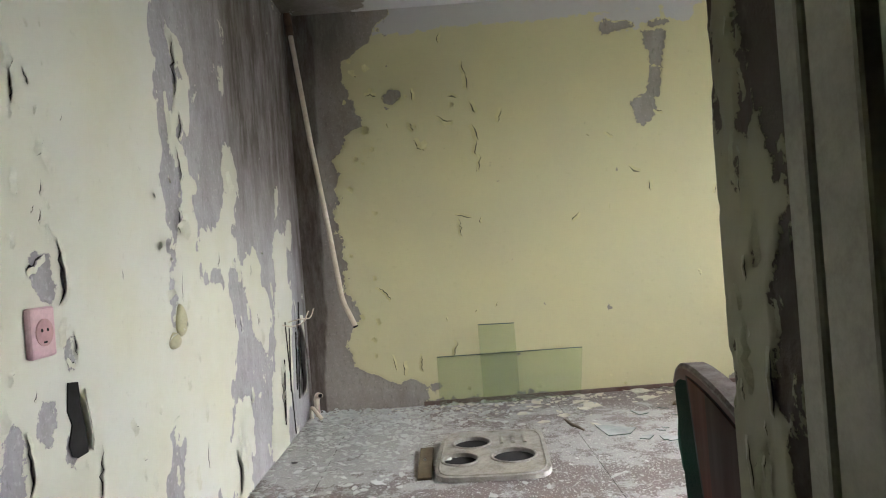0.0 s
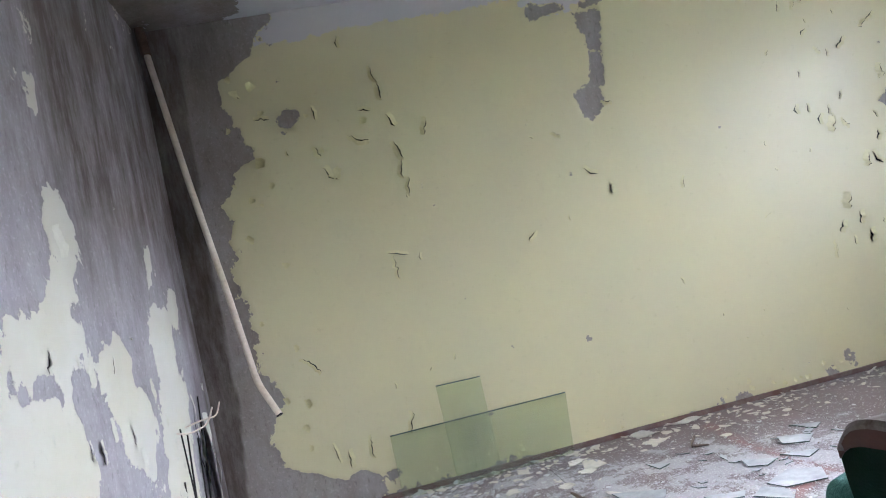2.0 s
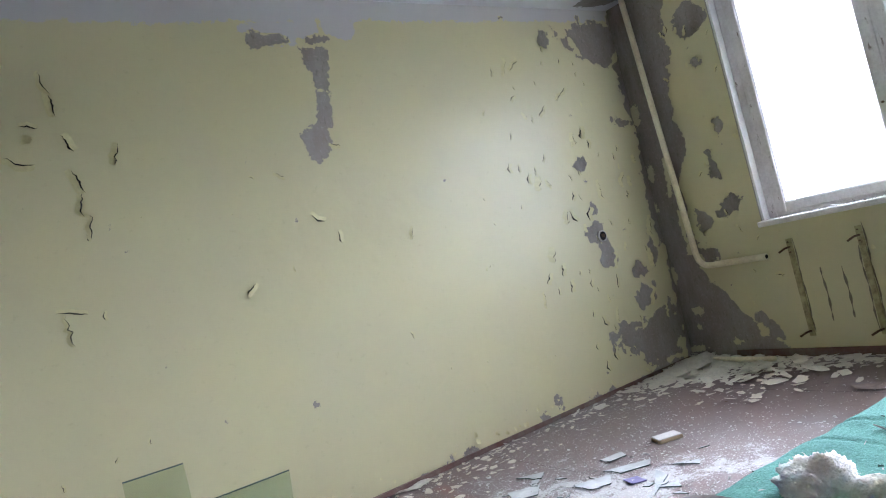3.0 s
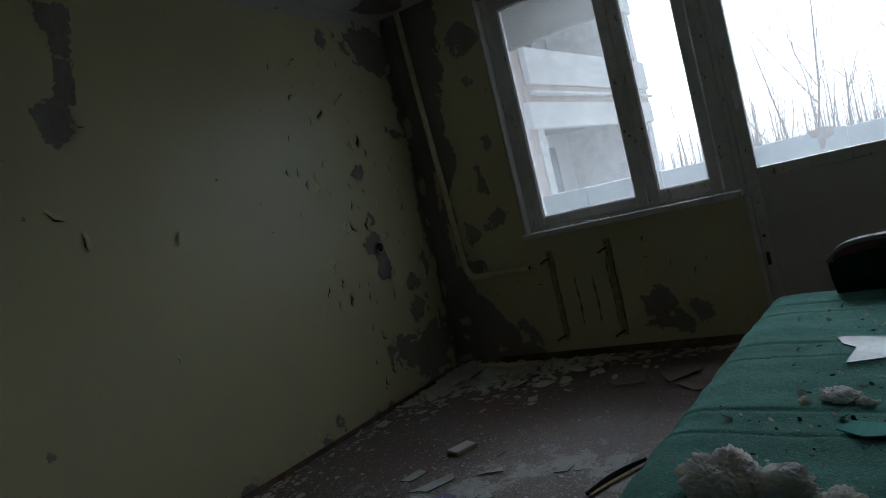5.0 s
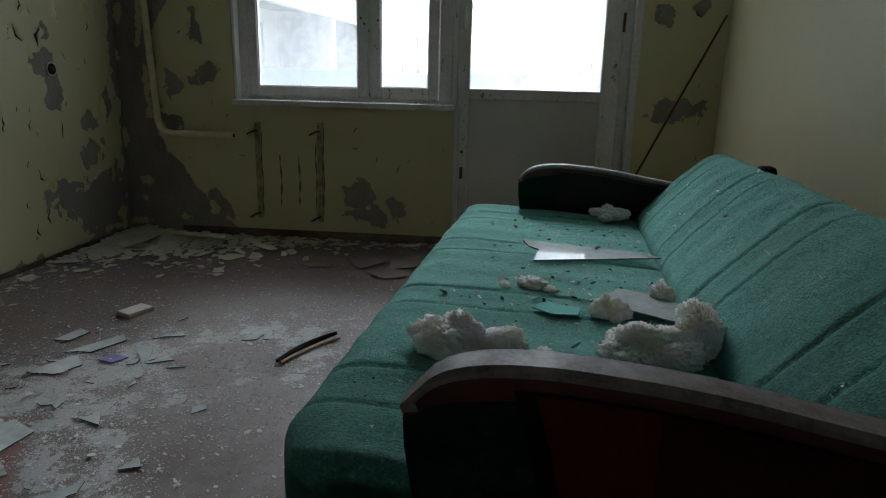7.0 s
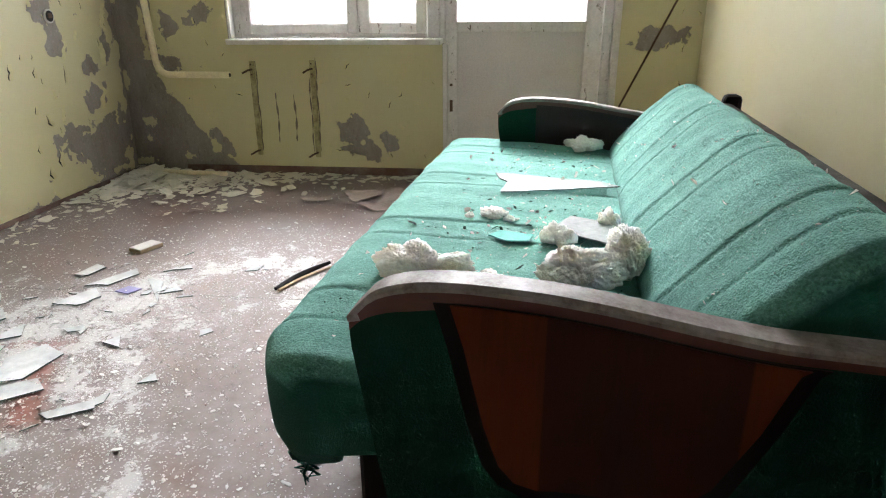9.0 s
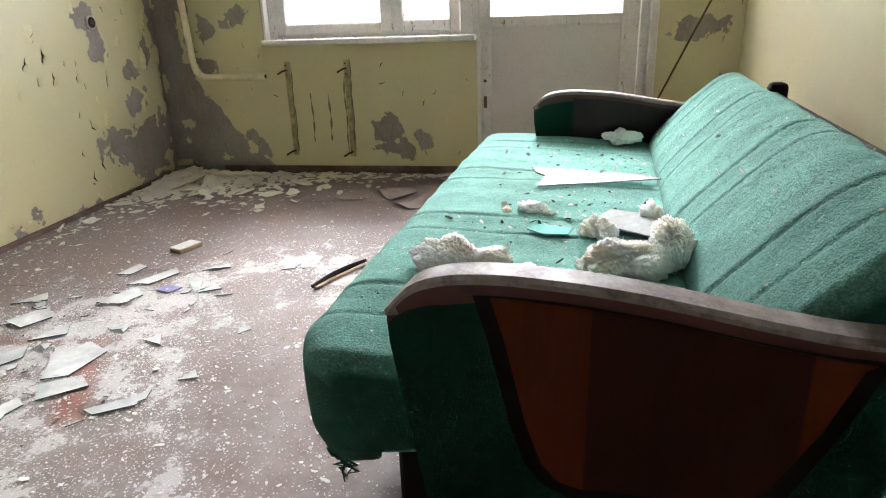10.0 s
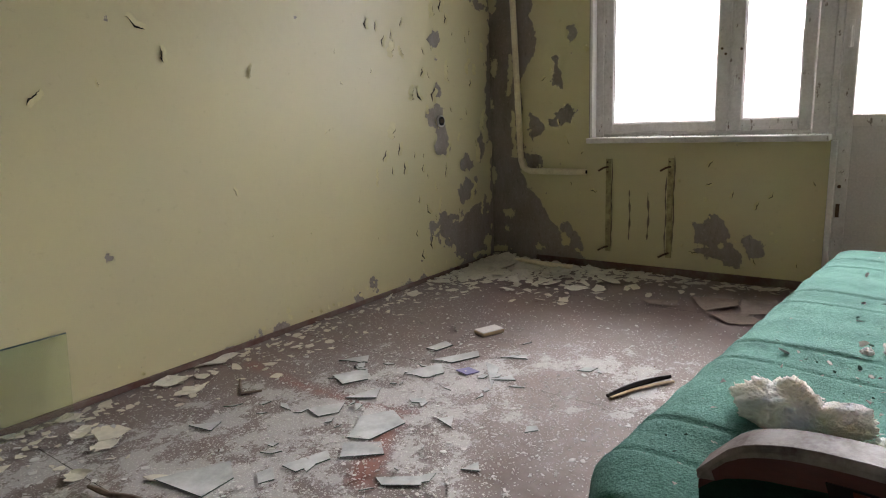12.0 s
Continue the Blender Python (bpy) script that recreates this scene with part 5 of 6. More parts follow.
LAB = "dusty grey-green glass shard on the floor"
for pts in (((2.079, 2.982), (2.210, 3.048), (2.308, 2.988), (2.256, 2.891), (2.108, 2.913)), ((1.979, 2.915), (2.049, 2.968), (2.117, 2.874), (2.066, 2.816)),
            ((1.852, 3.025), (1.990, 2.979), (1.959, 2.935), (1.851, 2.966)), ((1.955, 2.750), (2.032, 2.641), (1.992, 2.617), (1.935, 2.711)),
            ((1.600, 3.283), (1.786, 3.182), (1.734, 3.095), (1.625, 3.087)), ((2.334, 2.812), (2.383, 2.782), (2.312, 2.744)), ((2.843, 2.950), (2.821, 2.872), (2.641, 2.797)),
            ((1.783, 3.055), (1.833, 3.045), (1.792, 2.987), (1.752, 3.007)), ((2.120, 2.571), (2.179, 2.551), (2.139, 2.522)), ((2.416, 3.396), (2.543, 3.326), (2.462, 3.249), (2.374, 3.299)),
            ((2.589, 3.169), (2.737, 3.098), (2.666, 3.031), (2.587, 3.071)), ((2.768, 3.146), (2.934, 3.046), (2.884, 3.008), (2.766, 3.068)), ((2.547, 3.492), (2.654, 3.421), (2.594, 3.374)),
            ((2.292, 3.203), (2.430, 3.152), (2.350, 3.104)), ((2.155, 3.254), (2.262, 3.174), (2.192, 3.136), (2.133, 3.176)), ((2.701, 2.835), (2.780, 2.795), (2.749, 2.756)), ((2.931, 2.909), (2.999, 2.850), (2.959, 2.821)),
            ((1.852, 3.503), (1.930, 3.433), (1.870, 3.405)), ((2.849, 3.262), (2.968, 3.241), (2.937, 3.183), (2.848, 3.204))):
    shard(pts, 0.003, M_SHARD, LAB, "floor shards", 0.004, (rng.uniform(-0.6, 0.6), rng.uniform(-0.6, 0.6)))
shard(((2.705, 3.001), (2.764, 2.980), (2.753, 2.922), (2.694, 2.943)), 0.003, M_PURPLE, "crumpled scrap of purple foil among the shards", "", 0.004, (4, 3), "foil_scrap", "foil")

def paint_sheet(outline, lift, seed, label):
    """A brittle piece of fallen paint: an outline that ripples and curls up at its rim."""
    r = random.Random(seed)
    cx, cy = sum(p[0] for p in outline) / len(outline), sum(p[1] for p in outline) / len(outline)
    rim = []
    for (x0, y0), (x1, y1) in zip(outline, outline[1:] + outline[:1]):
        for q in (0.0, 0.25, 0.5, 0.75):
            rim.append((x0 + (x1 - x0) * q + r.gauss(0, 0.004), y0 + (y1 - y0) * q + r.gauss(0, 0.004)))
    bm = bmesh.new()
    rings = []
    for grow, high in ((1.0, lift), (0.72, lift * 0.35), (0.4, 0.0)):
        rings.append([bm.verts.new((cx + (x - cx) * grow, cy + (y - cy) * grow, 0.004 + high * (0.5 + 0.5 * math.sin(k * 0.7 + seed)))) for k, (x, y) in enumerate(rim)])
    n = len(rim)
    for a, b in zip(rings, rings[1:]):
        for k in range(n):
            bm.faces.new((a[k], a[(k + 1) % n], b[(k + 1) % n], b[k]))
    bm.faces.new(rings[-1])
    bmesh.ops.recalc_face_normals(bm, faces=bm.faces)
    bmesh.ops.solidify(bm, geom=bm.faces[:], thickness=0.0016)
    return tagged(part("paint_sheet", bm, M_SHEET), label, "paint sheet", "fallen paint sheets")


M_SHEET = surface("fallen_paint", (0.66, 0.64, 0.53), (0.56, 0.54, 0.46), rough=0.7, scale=8, fine=50)
M_HARD = surface("dusty_hardboard", (0.24, 0.19, 0.155), (0.17, 0.13, 0.105), rough=0.8, scale=6, fine=60)
SHEET = "curled sheet of cream paint fallen on the floor"
for k, (pts, lift) in enumerate(((((1.96, 3.93), (2.06, 3.968), (2.11, 3.90), (2.06, 3.85), (2.0, 3.88)), 0.012), (((1.584, 3.78), (1.658, 3.80), (1.656, 3.74), (1.601, 3.72)), 0.012), (((1.574, 3.63), (1.626, 3.66), (1.677, 3.61), (1.643, 3.58), (1.593, 3.59)), 0.008),
                                 (((1.462, 3.53), (1.493, 3.545), (1.526, 3.48), (1.476, 3.47), (1.451, 3.48)), 0.009), (((2.17, 3.962), (2.30, 3.968), (2.37, 3.94), (2.25, 3.90)), 0.014), (((3.36, 3.96), (3.42, 3.95), (3.33, 3.90)), 0.016),
                                 (((3.81, 3.96), (3.88, 3.87), (3.82, 3.83), (3.75, 3.91)), 0.01), (((3.49, 3.90), (3.58, 3.90), (3.55, 3.83), (3.46, 3.82)), 0.008), (((4.15, 2.49), (4.24, 2.29), (4.10, 2.26), (3.95, 2.38)), 0.01), (((4.25, 2.27), (4.33, 2.12), (4.05, 2.08), (3.98, 2.24)), 0.008),
                                 (((3.92, 2.36), (4.0, 2.2), (3.88, 2.11), (3.80, 2.24)), 0.006), (((4.03, 2.72), (4.07, 2.54), (3.98, 2.53), (3.95, 2.67)), 0.006))):
    sheet = paint_sheet(pts, lift, k, SHEET if k < 8 else "flat piece of brown hardboard by the window wall")
    if k >= 8:
        sheet.data.materials[0] = M_HARD
stick_thing = tagged(new("splintered_stick"), "splintered grey stick broken in two on the dusty floor", "stick")
M_STICK = surface("weathered_stick", (0.20, 0.155, 0.12), (0.11, 0.08, 0.06), rough=0.85, scale=30)
part("long_piece", tube([(1.473, 3.40, 0.012), (1.480, 3.34, 0.014), (1.490, 3.27, 0.011)], [0.005, 0.009, 0.006], 6), M_STICK, stick_thing)
part("short_piece", tube([(1.485, 3.29, 0.018), (1.510, 3.24, 0.014), (1.529, 3.19, 0.010)], [0.007, 0.008, 0.004], 6), M_STICK, stick_thing)
bat = tagged(part("batten", tube([(2.188, 3.68, 0.008), (2.13, 3.60, 0.008), (2.108, 3.56, 0.008), (2.169, 3.52, 0.008)], [0.006, 0.006, 0.007, 0.004], 5), M_STICK), "thin bent dark batten among the glass shards", "batten")

blk = tagged(new("wood_block"), "pale wooden block with a whitened top on the floor", "wood block")
blk.matrix_world = pose(3.172, 3.141, 0, 0, 0, -22)
part("block_body", box((-0.06, -0.038, 0.0), (0.06, 0.038, 0.016), 0.003), M_WOOD, blk)
part("paper_top", box((-0.058, -0.036, 0.0162), (0.058, 0.036, 0.020), 0.001), M_PLASTERBIT, blk, "white crust on top")

mould = tagged(new("broken_moulding"), "broken dark wooden moulding strip with a pale split edge", "moulding")
ln = [(2.78 + 0.25 * t + 0.012 * math.sin(3 * t), 2.405 - 0.14 * t + 0.012 * math.sin(math.pi * t), 0.012 + 0.012 * t) for t in np.linspace(0, 1, 12)]
part("dark_strip", tube(ln, [0.007 + 0.004 * math.sin(math.pi * t) for t in np.linspace(0, 1, 12)], 6), M_DARKWOOD, mould)
part("split_edge", tube([(x - 0.006, y - 0.014, 0.009) for x, y, z in ln], 0.006, 6), M_WOOD, mould)

# ---------------------------------------------------------------- outside: balcony, next wing, trees
balcony = tagged(new("balcony"), "narrow concrete balcony with a pale blue sheet parapet", "balcony", kind="structure")
part("balcony_slab", box((X_WIN + 0.3, -1.0, -0.22), (5.92, 4.4, -0.06)), M_CONC, balcony)
part("upper_slab", box((X_WIN + 0.3, 2.75, 2.62), (5.92, 4.4, 2.78)), M_CONC, balcony)
part("upper_apron", box((5.80, 2.75, 2.29), (5.88, 4.4, 3.6), 0.01), M_CONC, balcony, "grey concrete apron of the balcony above")
for k in range(9):
    y = -0.95 + 0.6 * k
    part("parapet_sheet", box((5.83, y, 0.0), (5.845, y + 0.5985, 1.035 + 0.012 * math.sin(k * 2.1)), 0.003), M_BLUE, balcony)
part("parapet_rail", tube([(5.86, -1.0, 0.99), (5.86, 4.4, 0.99)], 0.02, 8), M_BLUE, balcony)
shape = [(0, 0), (0.05, 0.02), (0.09, 0.10), (0.16, 0.12), (0.20, 0.19), (0.10, 0.21), (-0.10, 0.20), (-0.06, 0.14), (0.0, 0.12)]
bm = slab([(0.06 + 0.55 * a, 0.05 + 0.75 * b) for a, b in shape], 0.012)
bm.transform(Matrix.Translation((5.80, 1.68, 0.86)) @ Matrix(((0, 0, 1, 0), (-1, 0, 0, 0), (0, 1, 0, 0), (0, 0, 0, 1))))
part("bent_sheet", bm, surface("torn_sheet", (0.34, 0.30, 0.27), (0.5, 0.5, 0.5), rough=0.7, scale=30), balcony, "torn rusty flap on the parapet")
for y, h in ((-1.0, 1.0), (4.25, 2.62)):
    part("balcony_cheek", box((X_WIN + 0.3, y, -0.2), (5.6, y + 0.12, h)), M_CONC, balcony)
tagged(part("facade", box((X_WIN + 0.28, -8, -7), (X_WIN + 0.29, 0.2, 12)), M_CONC), "plain panel facade of the block", "facade", kind="structure")

ground = tagged(part("ground", box((-200, -600, -7.4), (900, 600, -7.0)), M_GROUND), "pale dry winter grass far below", "ground", kind="structure")

# the next wing of the block, running away at a right angle
M_WING = surface("wing_panel", (0.80, 0.79, 0.78), (0.68, 0.67, 0.66), rough=0.9, scale=0.7, fine=14)
M_WINGDARK = surface("wing_loggia", (0.74, 0.73, 0.73), (0.66, 0.65, 0.65), rough=0.9, scale=1)
M_WHITE = surface("white_joinery", (0.75, 0.75, 0.74), rough=0.6)
wing = tagged(new("apartment_building"), "pale panel apartment wing with deep loggias and white windows", "building")
wing.matrix_world = pose(11.9, 5.95, 0, 0, 0, -7)
M_FARGLASS = surface("far_glass", (0.30, 0.33, 0.36), rough=0.15)
M_BRICK = surface("pink_brick", (0.62, 0.52, 0.48), (0.50, 0.40, 0.36), rough=0.9, scale=3, fine=20)
part("wall", box((-0.05, 1.35, -7), (5.6, 9, 7.4)), M_WINGDARK, wing, "loggia back wall")
part("end_wall", box((-0.35, 0.1, -7), (-0.05, 9, 7.4)), M_BRICK, wing, "pinkish brick end wall")
for x in (-0.049, 3.55, 5.35):
    part("pillar", box((x, 0.06, -7), (x + 0.25, 1.349, 7.4), 0.02), M_WHITE, wing)
part("roof", box((-0.6, -0.25, 7.4), (5.9, 9.2, 7.7), 0.05), M_CONC, wing)
for k in range(-3, 2):
    z = 2.7 * k
    part("loggia_floor", box((0.0, 0.13, z + 2.45), (5.6, 1.36, z + 2.62)), M_CONC, wing)
    part("loggia_beam", box((-0.3, -0.02, z + 2.31), (5.6, 0.12, z + 2.80), 0.02), M_WING, wing)
    part("brick_band", box((-0.2, 0.02, z + 2.80), (5.6, 0.11, z + 3.12)), M_BRICK, wing, "pinkish brick strip")
    part("loggia_parapet", box((-0.1, -0.05, z + 3.12), (5.6, 0.08, z + 3.80), 0.02), M_WING, wing)
    part("drain", tube([(-0.15, -0.06, z + 2.95), (5.6, -0.06, z + 2.95)], 0.05, 8), M_WHITE, wing)
    for x, wide in ((0.85, 1.9), (4.0, 1.2)):
        w = part("window", box((x, 1.27, z + 0.85), (x + wide, 1.351, z + 2.25), 0.01), M_WHITE, wing)
        n = 3 if wide > 1.5 else 2
        q = wide / n
        for i in range(n):
            part("pane", box((x + q * i + 0.09, 1.255, z + 0.97), (x + q * (i + 1) - 0.09, 1.272, z + 2.14)), M_FARGLASS, w)


def bare_tree(seed, x, y, base, height, spread, thick):
    r = random.Random(seed)
    bm = bmesh.new()

    def limb(p, d, length, rad, depth):
        pts, rads = [p], [rad]
        n = 4
        for k in range(n):
            d = (d + Vector((r.gauss(0, 0.16), r.gauss(0, 0.16), r.gauss(0.05, 0.10)))).normalized()
            pts.append(pts[-1] + d * length / n)
            rads.append(rad * (1 - 0.75 * (k + 1) / n))
        tube(pts, rads, 5 if depth else 7, bm, cap=False)
        if depth >= 4:
            return
        for k in range(r.randint(3, 4) if depth else 9):
            t = r.uniform(0.25, 1.0) * n
            i = min(n - 1, int(t))
            q = pts[i].lerp(pts[i + 1], t - i)
            a = r.uniform(0, 2 * math.pi)
            dd = (d * 0.9 + Vector((math.cos(a), math.sin(a), r.uniform(0.1, 0.7))) * spread).normalized()
            limb(q, dd, length * r.uniform(0.35, 0.62), max(0.006, rads[i] * 0.42), depth + 1 + (depth > 0) * (r.random() < 0.35))
    limb(Vector((x, y, base)), Vector((0, 0, 1)), height, thick, 0)
    tr = tagged(new("bare_tree"), "leafless tree with thin upright branches beyond the balcony", "tree", "trees outside")
    part("trunk", tube([(x, y, base - 0.3), (x, y, base + height * 0.25)], [thick * 1.3, thick * 0.9], 8), M_BARK, tr)
    part("branches", bm, M_BARK, tr)


for seed, x, y, h, sp, th in ((1, 24, 1.6, 13.0, 0.5, 0.085), (2, 27, -1.2, 12.5, 0.5, 0.08), (11, 25, 3.1, 11.5, 0.5, 0.07), (3, 34, -9.5, 13, 0.7, 0.14), (4, 38, -4, 12.5, 0.7, 0.14), (5, 44, 2.5, 12, 0.7, 0.15), (6, 40, -14, 14, 0.7, 0.16), (7, 48, 8, 12.5, 0.75, 0.16), (8, 52, -9, 14, 0.75, 0.16)):
    bare_tree(seed, x, y, -7, h, sp, th)

# far woods: many thin stems and twigs
r = random.Random(9)
bm = bmesh.new()
for k in range(900):
    d, a = r.uniform(70, 130), r.uniform(-0.75, 0.45)
    x, y = d * math.cos(a), d * math.sin(a)
    h = r.uniform(11, 19)
    top = Vector((x + r.gauss(0, 0.6), y + r.gauss(0, 0.6), -7 + h))
    tube([(x, y, -7), ((x + top.x) / 2 + r.gauss(0, 0.3), (y + top.y) / 2, -7 + h * 0.5), top], [0.10, 0.06, 0.015], 4, bm, cap=False)
    for j in range(9):
        t = r.uniform(0.35, 0.98)
        p = Vector((x, y, -7)).lerp(top, t)
        b = r.uniform(0, 2 * math.pi)
        q = p + Vector((math.cos(b), math.sin(b), r.uniform(0.4, 1.3))) * r.uniform(0.8, 2.4) * (1.1 - t)
        tube([p, q], [0.03, 0.012], 3, bm, cap=False)
tagged(part("far_woods", bm, M_BARK), "distant leafless woods in haze", "trees", kind="stuff")

# ---------------------------------------------------------------- loose paint: cracks and curled flakes
def crack_mesh(seed, length):
    """A split in the paint: a black sliver standing for the shaded gap and one lifted lip along it, upright in y, out
    of the wall in z.
    """
    r = random.Random(seed)
    n = 9
    xs, ws = [0.0], []
    for k in range(n):
        xs.append(xs[-1] * 0.9 + r.gauss(0, 0.055) * length)
    ws = [0.0] + [min(0.006, length * r.uniform(0.03, 0.065)) * math.sin(math.pi * (k + 0.6) / n) for k in range(1, n)] + [0.0]
    verts, faces, mats = [], [], []
    for k in range(n + 1):
        y = length * (k / n - 0.5)
        verts += [(xs[k] - ws[k], y, 0.0012), (xs[k] + ws[k] + 0.0004, y, 0.0012)]
    for k in range(n):
        a = 2 * k
        faces.append((a, a + 1, a + 3, a + 2))
        mats.append(1)
    base = len(verts)
    s = r.choice((-1, 1))
    for k in range(n + 1):
        y = length * (k / n - 0.5)
        e = xs[k] + s * ws[k]
        lift = ws[k] * r.uniform(0.9, 1.7) + 0.0006
        verts += [(e + s * (0.008 + min(0.02, length * 0.16)), y * 0.96, 0.0004), (e + s * (0.005 + length * 0.05), y, 0.001 + lift * 0.45), (e - s * ws[k] * 0.2, y, 0.0016 + lift)]
    for k in range(n):
        for j in range(2):
            a = base + 3 * k + j
            faces.append((a, a + 1, a + 4, a + 3) if s < 0 else (a, a + 3, a + 4, a + 1))
            mats.append(0)
    return verts, faces, mats


def flake_mesh(seed, length, width, curl):
    """A tongue of paint hinged at x = 0 that rolls out of the wall."""
    r = random.Random(seed)
    nu, nv = 6, 4
    verts, faces = [], []
    for i in range(nu):
        t = i / (nu - 1)
        a = curl * t * t
        x = length * (math.sin(a) / max(curl, 0.01) if t else 0) * 1.0
        x = length * t * (1 - 0.25 * curl * t)
        z = 0.001 + length * 0.45 * curl * t * t
        for j in range(nv):
            w = width * (1 - 0.55 * t ** 1.5) * (j / (nv - 1) - 0.5) + r.gauss(0, width * 0.07)
            verts.append((x + r.gauss(0, length * 0.05) * t, w, z))
    for i in range(nu - 1):
        for j in range(nv - 1):
            a = i * nv + j
            faces.append((a, a + nv, a + nv + 1, a + 1))
    return verts, faces, None


def loose_set(mat, tag):
    out = {"crack": [], "flake": [], "long": []}
    for k in range(7):
        for kind, (v, f, mm) in (("crack", crack_mesh(100 + k, 0.045 + 0.008 * k)), ("long", crack_mesh(200 + k, 0.11 + 0.025 * k)), ("flake", flake_mesh(300 + k, 0.03 + 0.006 * k, 0.03 + 0.005 * ((k * 3) % 7), 0.5 + 0.12 * k))):
            me = bpy.data.meshes.new(tag + "_" + kind)
            me.from_pydata(v, [], f)
            me.materials.append(mat)
            me.materials.append(M_BLACK)
            if mm:
                me.polygons.foreach_set("material_index", mm)
            me.polygons.foreach_set("use_smooth", [True] * len(me.polygons))
            out[kind].append(me)
    return out


YEL, PALE = loose_set(M_FLAKE, "yellow"), loose_set(M_FLAKE_PALE, "pale")
JAMBSET = loose_set(surface("flake_jamb", (0.30, 0.31, 0.20), (0.24, 0.24, 0.16), rough=0.5), "jamb")
FACES = {"north": (wall_north, Matrix(((-1, 0, 0, 0), (0, 0, -1, Y_FAR - 0.0075), (0, 1, 0, 0), (0, 0, 0, 1)))),
         "west": (wall_west, Matrix(((0, 0, 1, 0.0075), (1, 0, 0, 0), (0, 1, 0, 0), (0, 0, 0, 1)))),
         "east": (wall_east, Matrix(((0, 0, -1, X_WIN - 0.0075), (-1, 0, 0, 0), (0, 1, 0, 0), (0, 0, 0, 1)))),
         "jamb": (partition, Matrix(((0, 0, -1, 1.334), (-1, 0, 0, 0), (0, 1, 0, 0), (0, 0, 0, 1))))}
SIGN = {"north": -1, "west": 1, "east": -1, "jamb": -1}


def stick(side, kind, along, z, turn, sets, scale=1.0):
    """Puts one crack or flake on a wall, at a place along it and a height."""
    wall, m = FACES[side]
    me = rl.choice(sets[kind])
    ob = new("paint_crack" if kind != "flake" else "paint_flake", me)
    ob.parent = wall
    ob.matrix_world = m @ Matrix.Translation((SIGN[side] * along, z, 0)) @ Matrix.Rotation(radians(turn), 4, "Z") @ Matrix.Scale(scale, 4)


def split(side, along, z, turn, length, sets, wide=1.0):
    """One split in the paint of a given length."""
    k = rl.randrange(7)
    kind, nominal = ("crack", 0.045 + 0.008 * k) if length < 0.1 else ("long", 0.11 + 0.025 * k)
    wall, m = FACES[side]
    ob = new("paint_crack", sets[kind][k])
    ob.parent = wall
    q = length / nominal
    ob.matrix_world = m @ Matrix.Translation((SIGN[side] * along, z, 0)) @ Matrix.Rotation(radians(turn), 4, "Z") @ Matrix.Diagonal((q * wide, q, q, 1))


rl = random.Random(77)
SPLITS_NEAR = ((1.325, 1.446, -5, 0.050), (1.324, 1.381, 0, 0.058), (1.398, 1.545, 10, 0.018), (1.447, 1.562, 0, 0.018), (1.377, 1.420, 30, 0.035), (1.408, 1.351, -30, 0.026), (1.414, 1.266, -40, 0.044), (1.446, 1.245, 20, 0.054), (1.322, 1.179, -15, 0.049), (1.403, 1.175, -10, 0.035), (1.393, 1.110, -12, 0.034), (1.422, 1.072, 5, 0.039), (1.299, 1.054, -10, 0.032), (1.318, 1.327, 0, 0.025), (1.368, 1.125, -30, 0.021), (1.428, 1.138, 0, 0.022))
SPLITS_SOCKET = ((1.361, 1.009, -60, 0.066), (1.447, 0.985, -8, 0.139), (1.451, 0.843, -15, 0.061), (1.492, 0.811, 10, 0.053), (1.472, 0.773, 50, 0.035), (1.267, 0.774, -30, 0.038), (1.238, 0.704, 0, 0.059), (1.293, 0.587, -5, 0.120), (1.563, 0.477, -15, 0.116), (1.750, 0.545, 20, 0.046), (1.788, 0.393, 0, 0.031), (1.846, 0.356, 10, 0.052), (1.797, 0.444, -60, 0.031), (1.912, 0.544, -60, 0.028), (1.333, 0.720, -20, 0.024))
SPLITS_EDGE = ((2.194, 1.680, -5, 0.20), (2.130, 1.495, 0, 0.126), (2.212, 1.472, -20, 0.096), (2.178, 1.334, 5, 0.107), (2.151, 1.135, 0, 0.078), (2.220, 1.112, -15, 0.080), (2.714, 1.324, 10, 0.083), (2.140, 0.909, -5, 0.089), (2.178, 0.854, -20, 0.052), (2.142, 0.585, -10, 0.050), (2.271, 0.449, -10, 0.058), (2.259, 0.302, -5, 0.089), (2.161, 0.255, 0, 0.073), (2.001, 0.324, -5, 0.045))
SPLITS_LOW = ((2.558, 0.137, -5, 0.154), (2.689, 0.205, 8, 0.075), (2.827, 0.758, 0, 0.066), (2.504, 0.993, -15, 0.060), (2.748, 0.939, -10, 0.081), (3.670, 0.510, -3, 0.405), (3.299, 0.286, -3, 0.271), (3.733, 0.412, -3, 0.408), (2.710, 0.712, 10, 0.063))
for group in (SPLITS_NEAR, SPLITS_SOCKET, SPLITS_EDGE, SPLITS_LOW):
    for along, z, turn, length in group:
        split("west", along, z, turn, length * 1.15, PALE, rl.uniform(0.7, 1.15))
GAP = ((1.447, 0.727), (1.437, 0.662), (1.452, 0.628), (1.435, 0.584), (1.445, 0.556), (1.467, 0.546), (1.510, 0.547), (1.507, 0.603), (1.494, 0.66), (1.488, 0.721))
# flat black slab stands for the shade inside the torn gap
bm = slab([(y, z) for y, z in GAP], 0.002)
bm.transform(Matrix(((0, 0, 1, 0.0075), (1, 0, 0, 0), (0, 1, 0, 0), (0, 0, 0, 1))))
part("paint_gap", bm, M_BLACK, wall_west, "flat black piece for the shade in the torn gap behind loose paint")
bm = bmesh.new()
